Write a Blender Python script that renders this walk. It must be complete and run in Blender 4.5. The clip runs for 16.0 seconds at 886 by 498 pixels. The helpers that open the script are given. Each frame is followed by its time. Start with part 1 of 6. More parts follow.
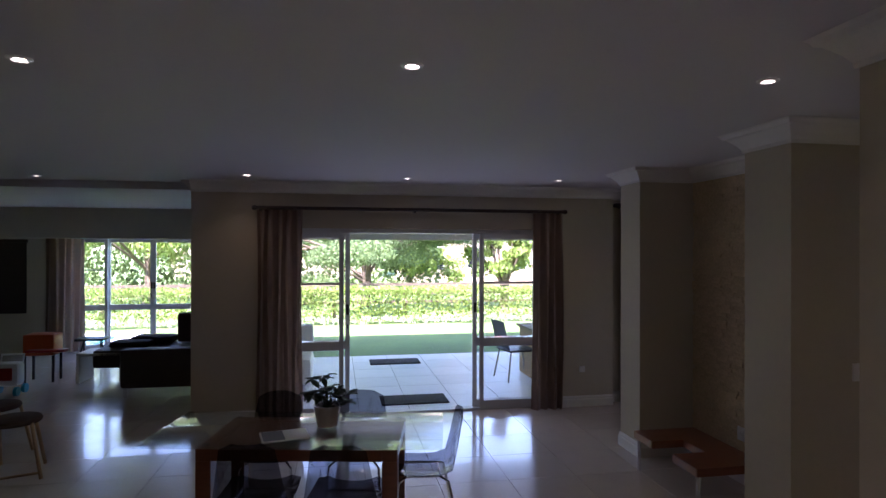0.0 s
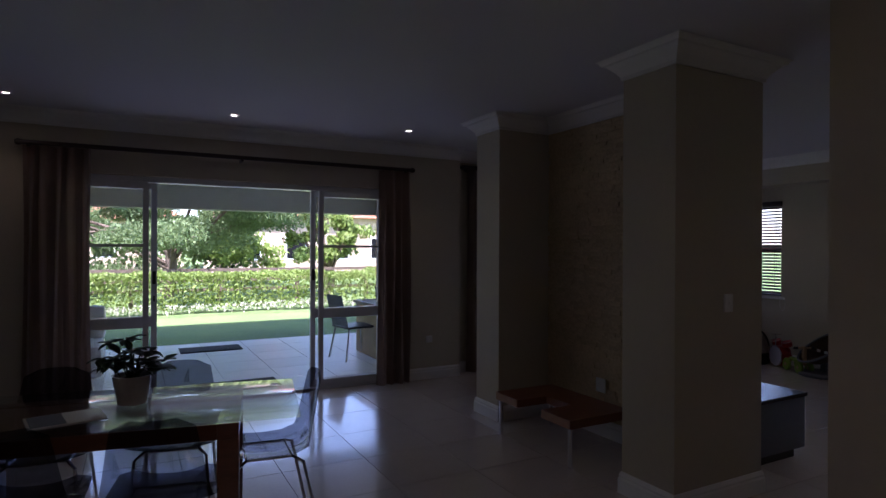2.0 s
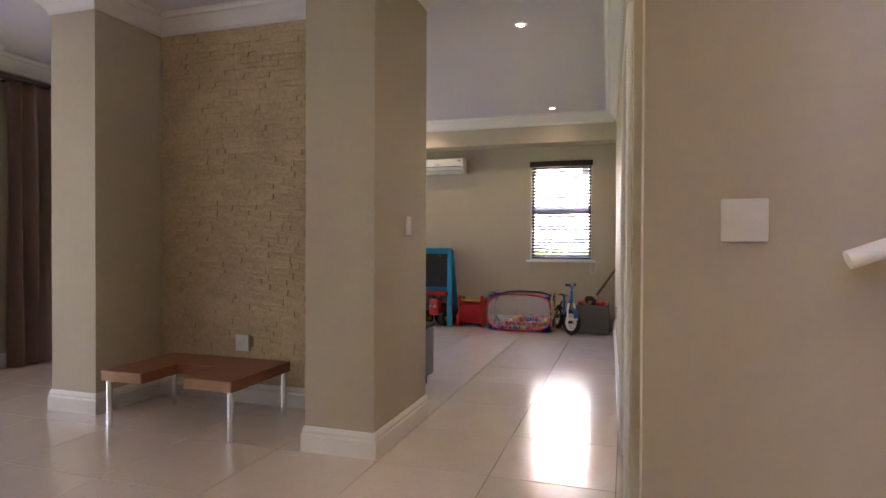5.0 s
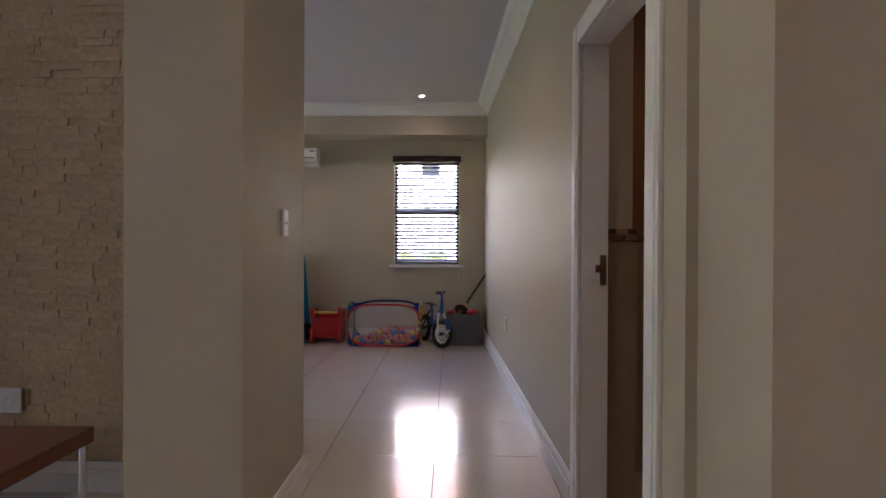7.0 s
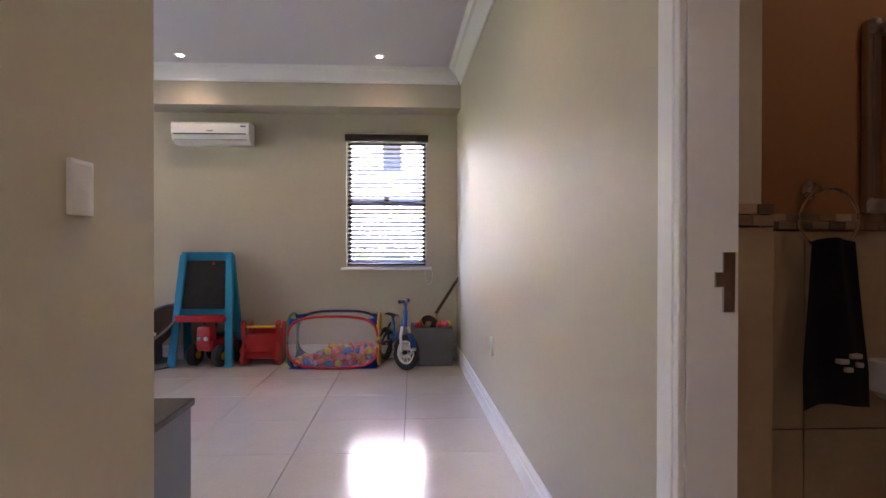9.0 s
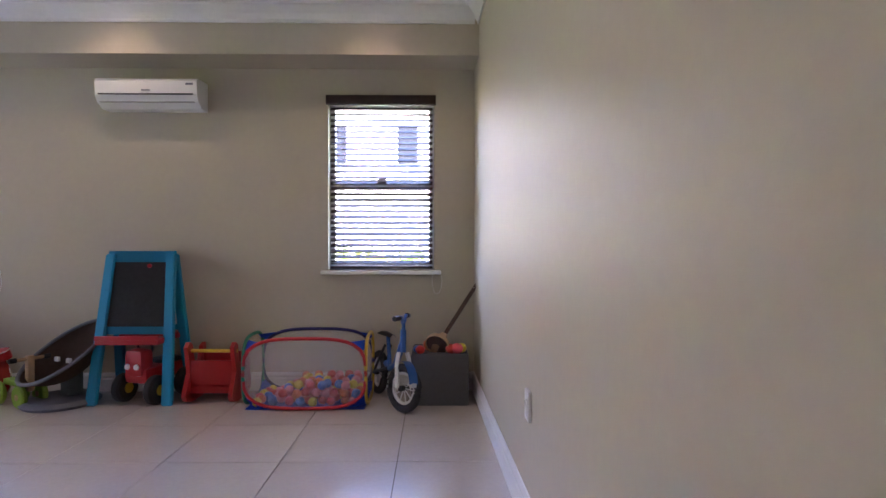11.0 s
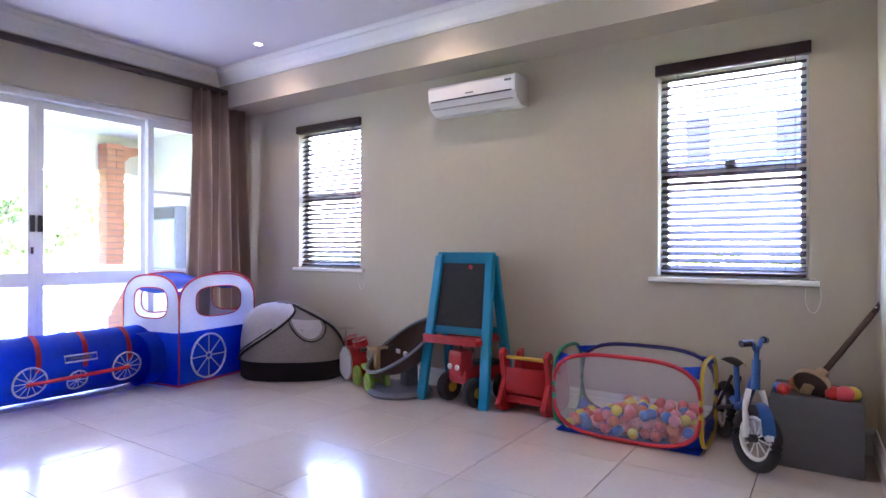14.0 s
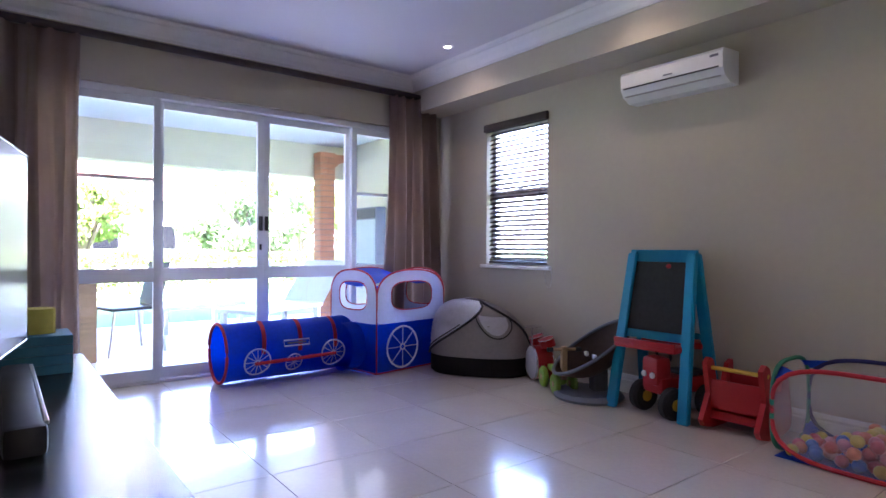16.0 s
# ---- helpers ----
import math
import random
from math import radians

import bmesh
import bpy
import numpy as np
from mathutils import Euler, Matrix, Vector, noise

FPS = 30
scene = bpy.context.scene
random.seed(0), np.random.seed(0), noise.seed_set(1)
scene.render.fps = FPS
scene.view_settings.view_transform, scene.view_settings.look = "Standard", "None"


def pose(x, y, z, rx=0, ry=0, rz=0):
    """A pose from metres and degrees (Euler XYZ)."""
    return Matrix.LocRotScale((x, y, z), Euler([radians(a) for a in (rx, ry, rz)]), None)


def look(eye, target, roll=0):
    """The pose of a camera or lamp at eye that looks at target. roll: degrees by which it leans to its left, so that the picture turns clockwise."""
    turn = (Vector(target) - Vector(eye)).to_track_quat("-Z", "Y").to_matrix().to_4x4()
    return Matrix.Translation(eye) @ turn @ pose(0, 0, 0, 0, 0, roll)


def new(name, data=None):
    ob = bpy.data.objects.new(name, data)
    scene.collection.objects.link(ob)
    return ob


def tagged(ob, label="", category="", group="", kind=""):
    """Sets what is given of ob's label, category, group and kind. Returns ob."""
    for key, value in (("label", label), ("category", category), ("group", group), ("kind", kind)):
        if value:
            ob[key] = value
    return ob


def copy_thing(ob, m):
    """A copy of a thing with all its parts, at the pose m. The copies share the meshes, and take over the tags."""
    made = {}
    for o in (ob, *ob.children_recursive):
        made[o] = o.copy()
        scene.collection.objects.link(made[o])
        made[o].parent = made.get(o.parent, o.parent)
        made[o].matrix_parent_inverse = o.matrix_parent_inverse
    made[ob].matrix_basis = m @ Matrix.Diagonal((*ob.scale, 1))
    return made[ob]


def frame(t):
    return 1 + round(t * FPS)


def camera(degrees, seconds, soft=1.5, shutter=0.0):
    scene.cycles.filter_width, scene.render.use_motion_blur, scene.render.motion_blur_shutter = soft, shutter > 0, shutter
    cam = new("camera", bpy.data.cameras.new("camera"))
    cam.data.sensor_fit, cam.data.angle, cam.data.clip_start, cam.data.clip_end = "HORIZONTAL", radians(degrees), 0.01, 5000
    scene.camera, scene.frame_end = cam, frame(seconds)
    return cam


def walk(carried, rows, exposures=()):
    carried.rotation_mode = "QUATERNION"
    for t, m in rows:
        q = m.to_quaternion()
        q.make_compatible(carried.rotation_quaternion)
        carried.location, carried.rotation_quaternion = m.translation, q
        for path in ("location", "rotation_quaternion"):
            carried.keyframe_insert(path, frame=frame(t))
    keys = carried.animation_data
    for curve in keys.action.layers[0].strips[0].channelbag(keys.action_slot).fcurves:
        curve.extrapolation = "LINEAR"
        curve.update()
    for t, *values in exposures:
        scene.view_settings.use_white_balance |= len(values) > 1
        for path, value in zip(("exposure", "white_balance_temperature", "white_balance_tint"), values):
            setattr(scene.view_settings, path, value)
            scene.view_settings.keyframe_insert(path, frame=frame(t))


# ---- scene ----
cam = camera(74.84, 16.0)
# seconds, eye x y z, yaw, pitch, roll
ROWS = [
    (0.0, 0.096, 0.118, 1.884, -10.30, 0.09, -0.11),
    (0.5, 0.096, 0.312, 1.788, -11.86, -0.04, -0.11),
    (1.0, 0.084, 0.483, 1.688, -14.97, -0.15, -0.09),
    (1.5, 0.072, 0.646, 1.591, -20.25, -0.10, -0.06),
    (2.0, 0.028, 0.833, 1.487, -28.23, -0.12, -0.22),
    (2.5, -0.005, 1.018, 1.385, -34.74, -0.34, -0.19),
    (3.0, -0.006, 1.193, 1.301, -40.16, -0.19, -0.33),
    (3.5, 0.027, 1.342, 1.201, -47.31, -0.64, -0.14),
    (4.0, 0.061, 1.509, 1.078, -53.75, -0.70, -0.07),
    (4.5, 0.062, 1.669, 1.082, -62.26, -0.76, -0.25),
    (5.0, 0.038, 1.846, 1.077, -72.37, -0.67, -0.23),
    (7.5, 1.110, 2.400, 1.084, -90.04, -0.37, -0.07),
    (8.0, 1.395, 2.402, 1.078, -90.91, -0.42, 0.07),
    (8.5, 1.685, 2.402, 1.067, -92.13, -0.30, -0.35),
    (9.0, 1.975, 2.400, 1.062, -92.96, -0.33, -0.10),
    (11.5, 3.563, 2.245, 1.038, -88.84, -0.42, 0.07),
    (12.0, 3.716, 2.230, 1.041, -82.00, -0.57, 0.36),
    (12.5, 3.825, 2.184, 1.017, -72.24, -0.19, 0.22),
    (13.0, 3.847, 2.166, 1.018, -66.67, 0.00, 0.04),
    (13.5, 3.855, 2.184, 0.994, -62.19, 0.38, -0.09),
    (14.0, 3.910, 2.164, 1.015, -56.03, 0.10, -0.11),
    (14.5, 3.929, 2.168, 1.023, -50.81, -0.11, -0.13),
    (15.0, 3.942, 2.193, 1.020, -46.32, -0.12, -0.25),
    (15.5, 3.955, 2.211, 1.015, -41.99, -0.13, -0.32),
    (16.0, 3.989, 2.216, 1.004, -37.53, -0.09, -0.29),
]
EXPOSURES = [(0.0, 3.25, 5850, 33), (0.5, 2.8, 5800, 33), (1.0, 2.35, 5650, 34), (2.0, 2.15, 5650, 34), (2.5, 2.5, 5800, 32), (3.0, 3.5, 6100, 30), (3.5, 4.2, 6200, 32), (4.0, 4.7, 6300, 31), (4.5, 5.05, 6650, 31), (5.0, 5.4, 6950, 32), (7.5, 4.6, 6300, 32),
             (8.0, 4.9, 6350, 32), (9.0, 5.45, 6350, 33), (11.5, 5.2, 5900, 34), (12.5, 5.45, 5700, 34), (13.5, 5.95, 5650, 36), (15.0, 5.75, 5550, 35), (16.0, 5.1, 5500, 35)]
walk(cam, [(t, pose(x, y, z, 90 + pitch, roll, yaw)) for t, x, y, z, yaw, pitch, roll in ROWS], EXPOSURES)

# ---- light ----
CEIL, SPOT_W, DAY_W = 2.63, 0.24, 0.68
SUN_ELEV, SUN_AZ = 55.0, 230.0
world = bpy.data.worlds.new("world")
scene.world = world
world.use_nodes = True
wn = world.node_tree.nodes
sky = wn.new("ShaderNodeTexSky")
sky.sky_type = 'NISHITA'
sky.sun_disc = False
sky.sun_elevation = radians(SUN_ELEV)
sky.sun_rotation = radians(SUN_AZ)
world.node_tree.links.new(sky.outputs[0], wn["Background"].inputs[0])
wn["Background"].inputs[1].default_value = 0.15
sun = new("sun", bpy.data.lights.new("sun", 'SUN'))
sun.data.energy, sun.data.angle, sun.data.color = 5.0, radians(0.5), (1.0, 0.95, 0.88)
# the sun stands behind the house, over the camera's shoulder
sun.matrix_world = look((-9.0, -6.0, 17.0), (0.0, 1.5, 0.0))


def daylight(name, x, y, z, width, height, turn, watts):
    """An area lamp in a glazed opening, in place of the sky's light."""
    lamp = new(name, bpy.data.lights.new(name, 'AREA'))
    lamp.data.shape, lamp.data.size, lamp.data.size_y = 'RECTANGLE', width, height
    lamp.data.energy, lamp.data.color = watts, (0.87, 0.87, 1.0)
    lamp.matrix_world = pose(x, y, z, 90, 0, turn)
    return lamp


daylight("door_daylight", 0.95, 6.97, 1.15, 3.1, 1.9, 180, DAY_W)
daylight("door_daylight", 5.73, 7.1, 1.15, 3.1, 1.9, 180, DAY_W * 1.2)
daylight("door_daylight", -3.35, 12.05, 1.15, 3.1, 1.9, 180, DAY_W * 0.55)
daylight("window_daylight", 7.66, 2.65, 1.47, 0.7, 1.2, 90, DAY_W * 0.05)
daylight("window_daylight", 7.66, 5.76, 1.47, 0.65, 1.2, 90, DAY_W * 0.05)

# ---- materials ----


def material(name, base, rough=0.6, metal=0.0, scale=6.0, vary=0.08, bump=0.0, bump_scale=60.0, fine=40.0, per_object=0.0, coat=0.0, sheen=0.0, spec=0.5):
    """A surface with two scales of variation and fine relief."""
    m = bpy.data.materials.new(name)
    m.use_nodes = True
    nt = m.node_tree
    n, l = nt.nodes, nt.links
    b = n["Principled BSDF"]
    b.inputs["Metallic"].default_value = metal
    b.inputs["Coat Weight"].default_value = coat
    b.inputs["Specular IOR Level"].default_value = spec
    b.inputs["Sheen Weight"].default_value = sheen
    tc = n.new("ShaderNodeTexCoord")
    big, small = n.new("ShaderNodeTexNoise"), n.new("ShaderNodeTexNoise")
    big.inputs["Scale"].default_value, small.inputs["Scale"].default_value = scale, fine
    big.inputs["Detail"].default_value = 5
    for q in (big, small):
        l.new(tc.outputs["Object"], q.inputs["Vector"])
    add = n.new("ShaderNodeMath")
    add.operation = 'ADD'
    l.new(big.outputs["Fac"], add.inputs[0])
    l.new(small.outputs["Fac"], add.inputs[1])
    span = n.new("ShaderNodeMapRange")
    span.inputs["From Min"].default_value, span.inputs["From Max"].default_value = 0.6, 1.4
    span.inputs["To Min"].default_value, span.inputs["To Max"].default_value = 1 - vary, 1 + vary
    l.new(add.outputs[0], span.inputs["Value"])
    value = span.outputs[0]
    if per_object:
        info = n.new("ShaderNodeObjectInfo")
        shift = n.new("ShaderNodeMapRange")
        shift.inputs["To Min"].default_value, shift.inputs["To Max"].default_value = 1 - per_object, 1 + per_object
        l.new(info.outputs["Random"], shift.inputs["Value"])
        mul = n.new("ShaderNodeMath")
        mul.operation = 'MULTIPLY'
        l.new(value, mul.inputs[0])
        l.new(shift.outputs[0], mul.inputs[1])
        value = mul.outputs[0]
    mix = n.new("ShaderNodeVectorMath")
    mix.operation = 'SCALE'
    mix.inputs[0].default_value = base
    l.new(value, mix.inputs["Scale"])
    l.new(mix.outputs[0], b.inputs["Base Color"])
    r = n.new("ShaderNodeMapRange")
    r.inputs["To Min"].default_value, r.inputs["To Max"].default_value = max(0.02, rough * 0.85), min(1, rough * 1.15)
    l.new(big.outputs["Fac"], r.inputs["Value"])
    l.new(r.outputs[0], b.inputs["Roughness"])
    if bump:
        g = n.new("ShaderNodeTexNoise")
        g.inputs["Scale"].default_value = bump_scale
        g.inputs["Detail"].default_value = 4
        l.new(tc.outputs["Object"], g.inputs["Vector"])
        bp = n.new("ShaderNodeBump")
        bp.inputs["Strength"].default_value, bp.inputs["Distance"].default_value = bump, 0.01
        l.new(g.outputs["Fac"], bp.inputs["Height"])
        l.new(bp.outputs[0], b.inputs["Normal"])
    return m


def glass_material(name, tint=(1, 1, 1), rough=0.02, ior=1.45):
    """Thin clear sheet: mostly see-through, with real gloss."""
    m = bpy.data.materials.new(name)
    m.use_nodes = True
    n, l = m.node_tree.nodes, m.node_tree.links
    n.remove(n["Principled BSDF"])
    out = n["Material Output"]
    clear, gloss, mix, fres = n.new("ShaderNodeBsdfTransparent"), n.new("ShaderNodeBsdfGlossy"), n.new("ShaderNodeMixShader"), n.new("ShaderNodeLayerWeight")
    clear.inputs[0].default_value = (*tint, 1)
    gloss.inputs["Roughness"].default_value = rough
    # gloss grows towards grazing angles, alike on both faces of the sheet
    fres.inputs["Blend"].default_value = 0.5
    rise, span = n.new("ShaderNodeMath"), n.new("ShaderNodeMapRange")
    rise.operation = 'POWER'
    rise.inputs[1].default_value = 5.0
    l.new(fres.outputs["Facing"], rise.inputs[0])
    span.inputs["To Min"].default_value = ((ior - 1) / (ior + 1)) ** 2
    l.new(rise.outputs[0], span.inputs["Value"])
    l.new(span.outputs[0], mix.inputs[0])
    l.new(clear.outputs[0], mix.inputs[1])
    l.new(gloss.outputs[0], mix.inputs[2])
    l.new(mix.outputs[0], out.inputs[0])
    return m


def mesh_cloth(name, base, cover):
    """Fine net: part cloth, part holes."""
    m = material(name, base, 0.7, fine=200)
    n, l = m.node_tree.nodes, m.node_tree.links
    b = n["Principled BSDF"]
    clear, mix = n.new("ShaderNodeBsdfTransparent"), n.new("ShaderNodeMixShader")
    mix.inputs[0].default_value = cover
    l.new(clear.outputs[0], mix.inputs[1])
    l.new(b.outputs[0], mix.inputs[2])
    l.new(mix.outputs[0], n["Material Output"].inputs[0])
    return m


def thin_cloth(m, amount):
    """Nylon that passes part of the light from behind."""
    n, l = m.node_tree.nodes, m.node_tree.links
    b = n["Principled BSDF"]
    tr, mix = n.new("ShaderNodeBsdfTranslucent"), n.new("ShaderNodeMixShader")
    l.new(b.inputs["Base Color"].links[0].from_socket, tr.inputs[0])
    mix.inputs[0].default_value = amount
    l.new(b.outputs[0], mix.inputs[1])
    l.new(tr.outputs[0], mix.inputs[2])
    l.new(mix.outputs[0], n["Material Output"].inputs[0])
    return m


def glowing(name, colour, strength):
    m = bpy.data.materials.new(name)
    m.use_nodes = True
    n, l = m.node_tree.nodes, m.node_tree.links
    e = n.new("ShaderNodeEmission")
    e.inputs[0].default_value, e.inputs[1].default_value = (*colour, 1), strength
    l.new(e.outputs[0], n["Material Output"].inputs[0])
    return m


def wood_material(name, base, rough, axis_scale=(1, 12, 12)):
    m = material(name, base, rough, vary=0.25, scale=3, fine=30, bump=0.1, bump_scale=40)
    n, l = m.node_tree.nodes, m.node_tree.links
    mp = n.new("ShaderNodeMapping")
    mp.inputs["Scale"].default_value = axis_scale
    l.new([q for q in n if q.type == 'TEX_COORD'][0].outputs["Object"], mp.inputs[0])
    for q in n:
        if q.type == 'TEX_NOISE':
            l.new(mp.outputs[0], q.inputs["Vector"])
    return m


WALL = material("wall_paint", (0.52, 0.468, 0.365), 0.5, vary=0.03, scale=1.2, fine=25, bump=0.06, bump_scale=180, spec=0.11)
WHITE = material("white_paint", (0.80, 0.79, 0.76), 0.45, vary=0.03, bump=0.03, bump_scale=120)
CEILING = material("ceiling_paint", (0.68, 0.665, 0.69), 0.8, vary=0.02, scale=0.8, bump=0.04, bump_scale=150)
TILE = material("porcelain_tile", (0.70, 0.63, 0.56), 0.20, vary=0.05, scale=5, fine=45, per_object=0.03, spec=1.0, coat=0.5)
GROUT = material("grout", (0.16, 0.14, 0.12), 0.9)
STONE = material("stone_cladding", (0.53, 0.415, 0.25), 0.85, vary=0.22, scale=4, fine=50, bump=0.5, bump_scale=55, per_object=0.07)
ALU = material("white_aluminium", (0.72, 0.73, 0.75), 0.4, vary=0.02, coat=0.2)
GLASS = glass_material("window_glass")
CURTAIN = thin_cloth(material("taupe_curtain", (0.35, 0.255, 0.205), 0.85, vary=0.12, scale=3, fine=160, bump=0.15, bump_scale=400, sheen=0.3), 0.15)
DARKWOOD = wood_material("dark_wood", (0.035, 0.020, 0.015), 0.4)
REDWOOD = wood_material("red_brown_wood", (0.22, 0.075, 0.035), 0.3)
OAKEDGE = wood_material("pale_wood_edge", (0.36, 0.19, 0.09), 0.4)
CHROME = material("chrome", (0.78, 0.78, 0.80), 0.12, metal=1.0, vary=0.02)
SMOKE = glass_material("smoke_acrylic", (0.25, 0.255, 0.295), rough=0.04, ior=1.4)
TABLEGLASS = glass_material("table_glass", (0.90, 0.95, 0.96), rough=0.01, ior=1.4)
SPOT = glowing("downlight_glow", (1.0, 0.86, 0.68), 4.0)
PLASTIC_W = material("white_plastic", (0.78, 0.78, 0.76), 0.35, vary=0.02)
PLASTIC_K = material("black_plastic", (0.02, 0.02, 0.022), 0.4, vary=0.1)
SLATE = material("blackboard", (0.035, 0.037, 0.037), 0.6, vary=0.25, scale=8)
TEAL = material("teal_plastic", (0.0, 0.27, 0.48), 0.4, vary=0.05)
RED = material("red_plastic", (0.42, 0.012, 0.012), 0.35, vary=0.06)
REDCLOTH = material("red_cloth_tape", (0.50, 0.02, 0.03), 0.7, vary=0.08)
BLUECLOTH = thin_cloth(material("blue_nylon", (0.012, 0.085, 0.62), 0.5, vary=0.14, scale=9, bump=0.3, bump_scale=14), 0.4)
WHITECLOTH = thin_cloth(material("white_nylon", (0.78, 0.78, 0.86), 0.6, vary=0.06, bump=0.12, bump_scale=14), 0.35)
SILVER = material("silver_print", (0.60, 0.63, 0.70), 0.5)
NET = mesh_cloth("white_net", (0.97, 0.95, 1.0), 0.20)
NAVY = material("navy_tape", (0.02, 0.02, 0.12), 0.7)
GREEN_T = material("green_tape", (0.02, 0.22, 0.13), 0.7)
YELLOW = material("yellow_plastic", (0.62, 0.40, 0.03), 0.4)
GREY_CLOTH = material("grey_cloth", (0.47, 0.43, 0.40), 0.85, vary=0.1, bump=0.2, bump_scale=30)
PALECLOTH = material("pale_grey_cloth", (0.84, 0.82, 0.85), 0.8, vary=0.08, bump=0.3, bump_scale=16)
BLACK_CLOTH = material("black_cloth", (0.02, 0.018, 0.02), 0.85, vary=0.15, bump=0.2, bump_scale=40)
BROWN_CLOTH = material("brown_cloth", (0.10, 0.065, 0.05), 0.85, vary=0.2, bump=0.2, bump_scale=60)
RUBBER = material("tyre_rubber", (0.02, 0.02, 0.02), 0.75, vary=0.15, bump=0.3, bump_scale=90)
BIKEBLUE = material("blue_enamel", (0.02, 0.12, 0.42), 0.3, coat=0.4)
GREYBOX = material("grey_fabric_box", (0.13, 0.13, 0.135), 0.85, vary=0.08, bump=0.2, bump_scale=150)
LIME = material("lime_green", (0.22, 0.36, 0.03), 0.45)
PALEWOOD = wood_material("pale_wood", (0.45, 0.30, 0.16), 0.5)
GREYPLASTIC = material("grey_blue_plastic", (0.15, 0.16, 0.19), 0.5)
BLACKGLOSS = wood_material("black_gloss_wood", (0.014, 0.014, 0.018), 0.16)
SCREEN = material("tv_screen", (0.01, 0.01, 0.012), 0.18, vary=0.02, spec=0.1)
BATHWALL = material("brown_bath_paint", (0.32, 0.15, 0.06), 0.6, vary=0.05)
BATHTILE = material("beige_bath_tile", (0.40, 0.31, 0.20), 0.3, vary=0.08, per_object=0.05)
MOSAIC = material("mosaic_strip", (0.30, 0.22, 0.15), 0.25, per_object=0.6)
TOWEL = material("black_towel", (0.012, 0.012, 0.018), 0.95, vary=0.2, bump=0.6, bump_scale=200)
CERAMIC = material("white_ceramic", (0.8, 0.8, 0.78), 0.12, coat=0.4)
MIRROR = material("mirror", (0.9, 0.9, 0.9), 0.02, metal=1.0, vary=0.0)
STEEL = material("brushed_steel", (0.45, 0.43, 0.40), 0.35, metal=1.0)
LEATHER = material("brown_leather", (0.05, 0.032, 0.025), 0.5, vary=0.2, bump=0.2, bump_scale=70)
GRASS = material("lawn", (0.12, 0.19, 0.055), 0.9, vary=0.35, scale=0.7, fine=30, bump=0.6, bump_scale=60)
LEAF = thin_cloth(material("leaf", (0.15, 0.22, 0.085), 0.55, vary=0.35, scale=2.0, fine=12), 0.4)
LEAF2 = thin_cloth(material("light_leaf", (0.20, 0.28, 0.06), 0.55, vary=0.35, scale=2.0, fine=12), 0.35)
BARK = material("bark", (0.12, 0.09, 0.065), 0.9, vary=0.3, bump=0.6, bump_scale=30)
PAVING = material("verandah_tile", (0.84, 0.84, 0.86), 0.35, vary=0.06, per_object=0.04)
BRICK = material("orange_brick", (0.40, 0.17, 0.09), 0.85, vary=0.15, per_object=0.12, bump=0.3, bump_scale=80)
PLASTER = material("cream_plaster", (0.62, 0.58, 0.46), 0.8, vary=0.05)
PEACH = material("peach_plaster", (0.52, 0.39, 0.30), 0.8, vary=0.06)
MAT = material("doormat", (0.03, 0.028, 0.028), 0.95, vary=0.3, bump=0.6, bump_scale=250)
POOL = material("pool_water", (0.03, 0.30, 0.45), 0.05)
ROOFTILE = material("roof_tile", (0.30, 0.12, 0.07), 0.8, vary=0.2)
LEAFDARK = material("dark_leaf", (0.03, 0.055, 0.02), 0.35, vary=0.2)

# ---- mesh tools ----


def box_bm(bm, x0, y0, z0, x1, y1, z1, bevel=0.0):
    m = pose((x0 + x1) / 2, (y0 + y1) / 2, (z0 + z1) / 2) @ Matrix.Diagonal((abs(x1 - x0), abs(y1 - y0), abs(z1 - z0), 1))
    g = bmesh.ops.create_cube(bm, size=1, matrix=m)
    if bevel:
        es = list({e for v in g["verts"] for e in v.link_edges})
        bmesh.ops.bevel(bm, geom=es, offset=bevel, segments=2, affect='EDGES', profile=0.6)
    return bm


def box(x0, y0, z0, x1, y1, z1, bevel=0.0):
    return box_bm(bmesh.new(), x0, y0, z0, x1, y1, z1, bevel)


def rod_bm(bm, a, b, r, r2=None, seg=12):
    a, b = Vector(a), Vector(b)
    d = b - a
    m = Matrix.Translation((a + b) / 2) @ d.to_track_quat('Z', 'Y').to_matrix().to_4x4()
    bmesh.ops.create_cone(bm, cap_ends=True, segments=seg, radius1=r, radius2=r if r2 is None else r2, depth=d.length, matrix=m)
    return bm


def rod(a, b, r, r2=None, seg=12):
    return rod_bm(bmesh.new(), a, b, r, r2, seg)


def tube_bm(bm, pts, r, seg=8, closed=False):
    """A round tube along a line of points."""
    pts = [Vector(p) for p in pts]
    n = len(pts)
    rings = []
    for i, p in enumerate(pts):
        a = pts[(i - 1) % n] if closed or i else p
        b = pts[(i + 1) % n] if closed or i < n - 1 else p
        d = (b - a).normalized()
        side = d.cross(Vector((0, 0, 1)))
        side = side.normalized() if side.length > 1e-3 else Vector((1, 0, 0))
        up = side.cross(d).normalized()
        rings.append([bm.verts.new(p + r * (math.cos(k * 2 * math.pi / seg) * side + math.sin(k * 2 * math.pi / seg) * up)) for k in range(seg)])
    for i in range(n if closed else n - 1):
        q, w = rings[i], rings[(i + 1) % n]
        for k in range(seg):
            bm.faces.new((q[k], q[(k + 1) % seg], w[(k + 1) % seg], w[k]))
    if not closed:
        bm.faces.new(rings[0])
        bm.faces.new(rings[-1][::-1])
    return bm


def tube(pts, r, seg=8, closed=False):
    return tube_bm(bmesh.new(), pts, r, seg, closed)


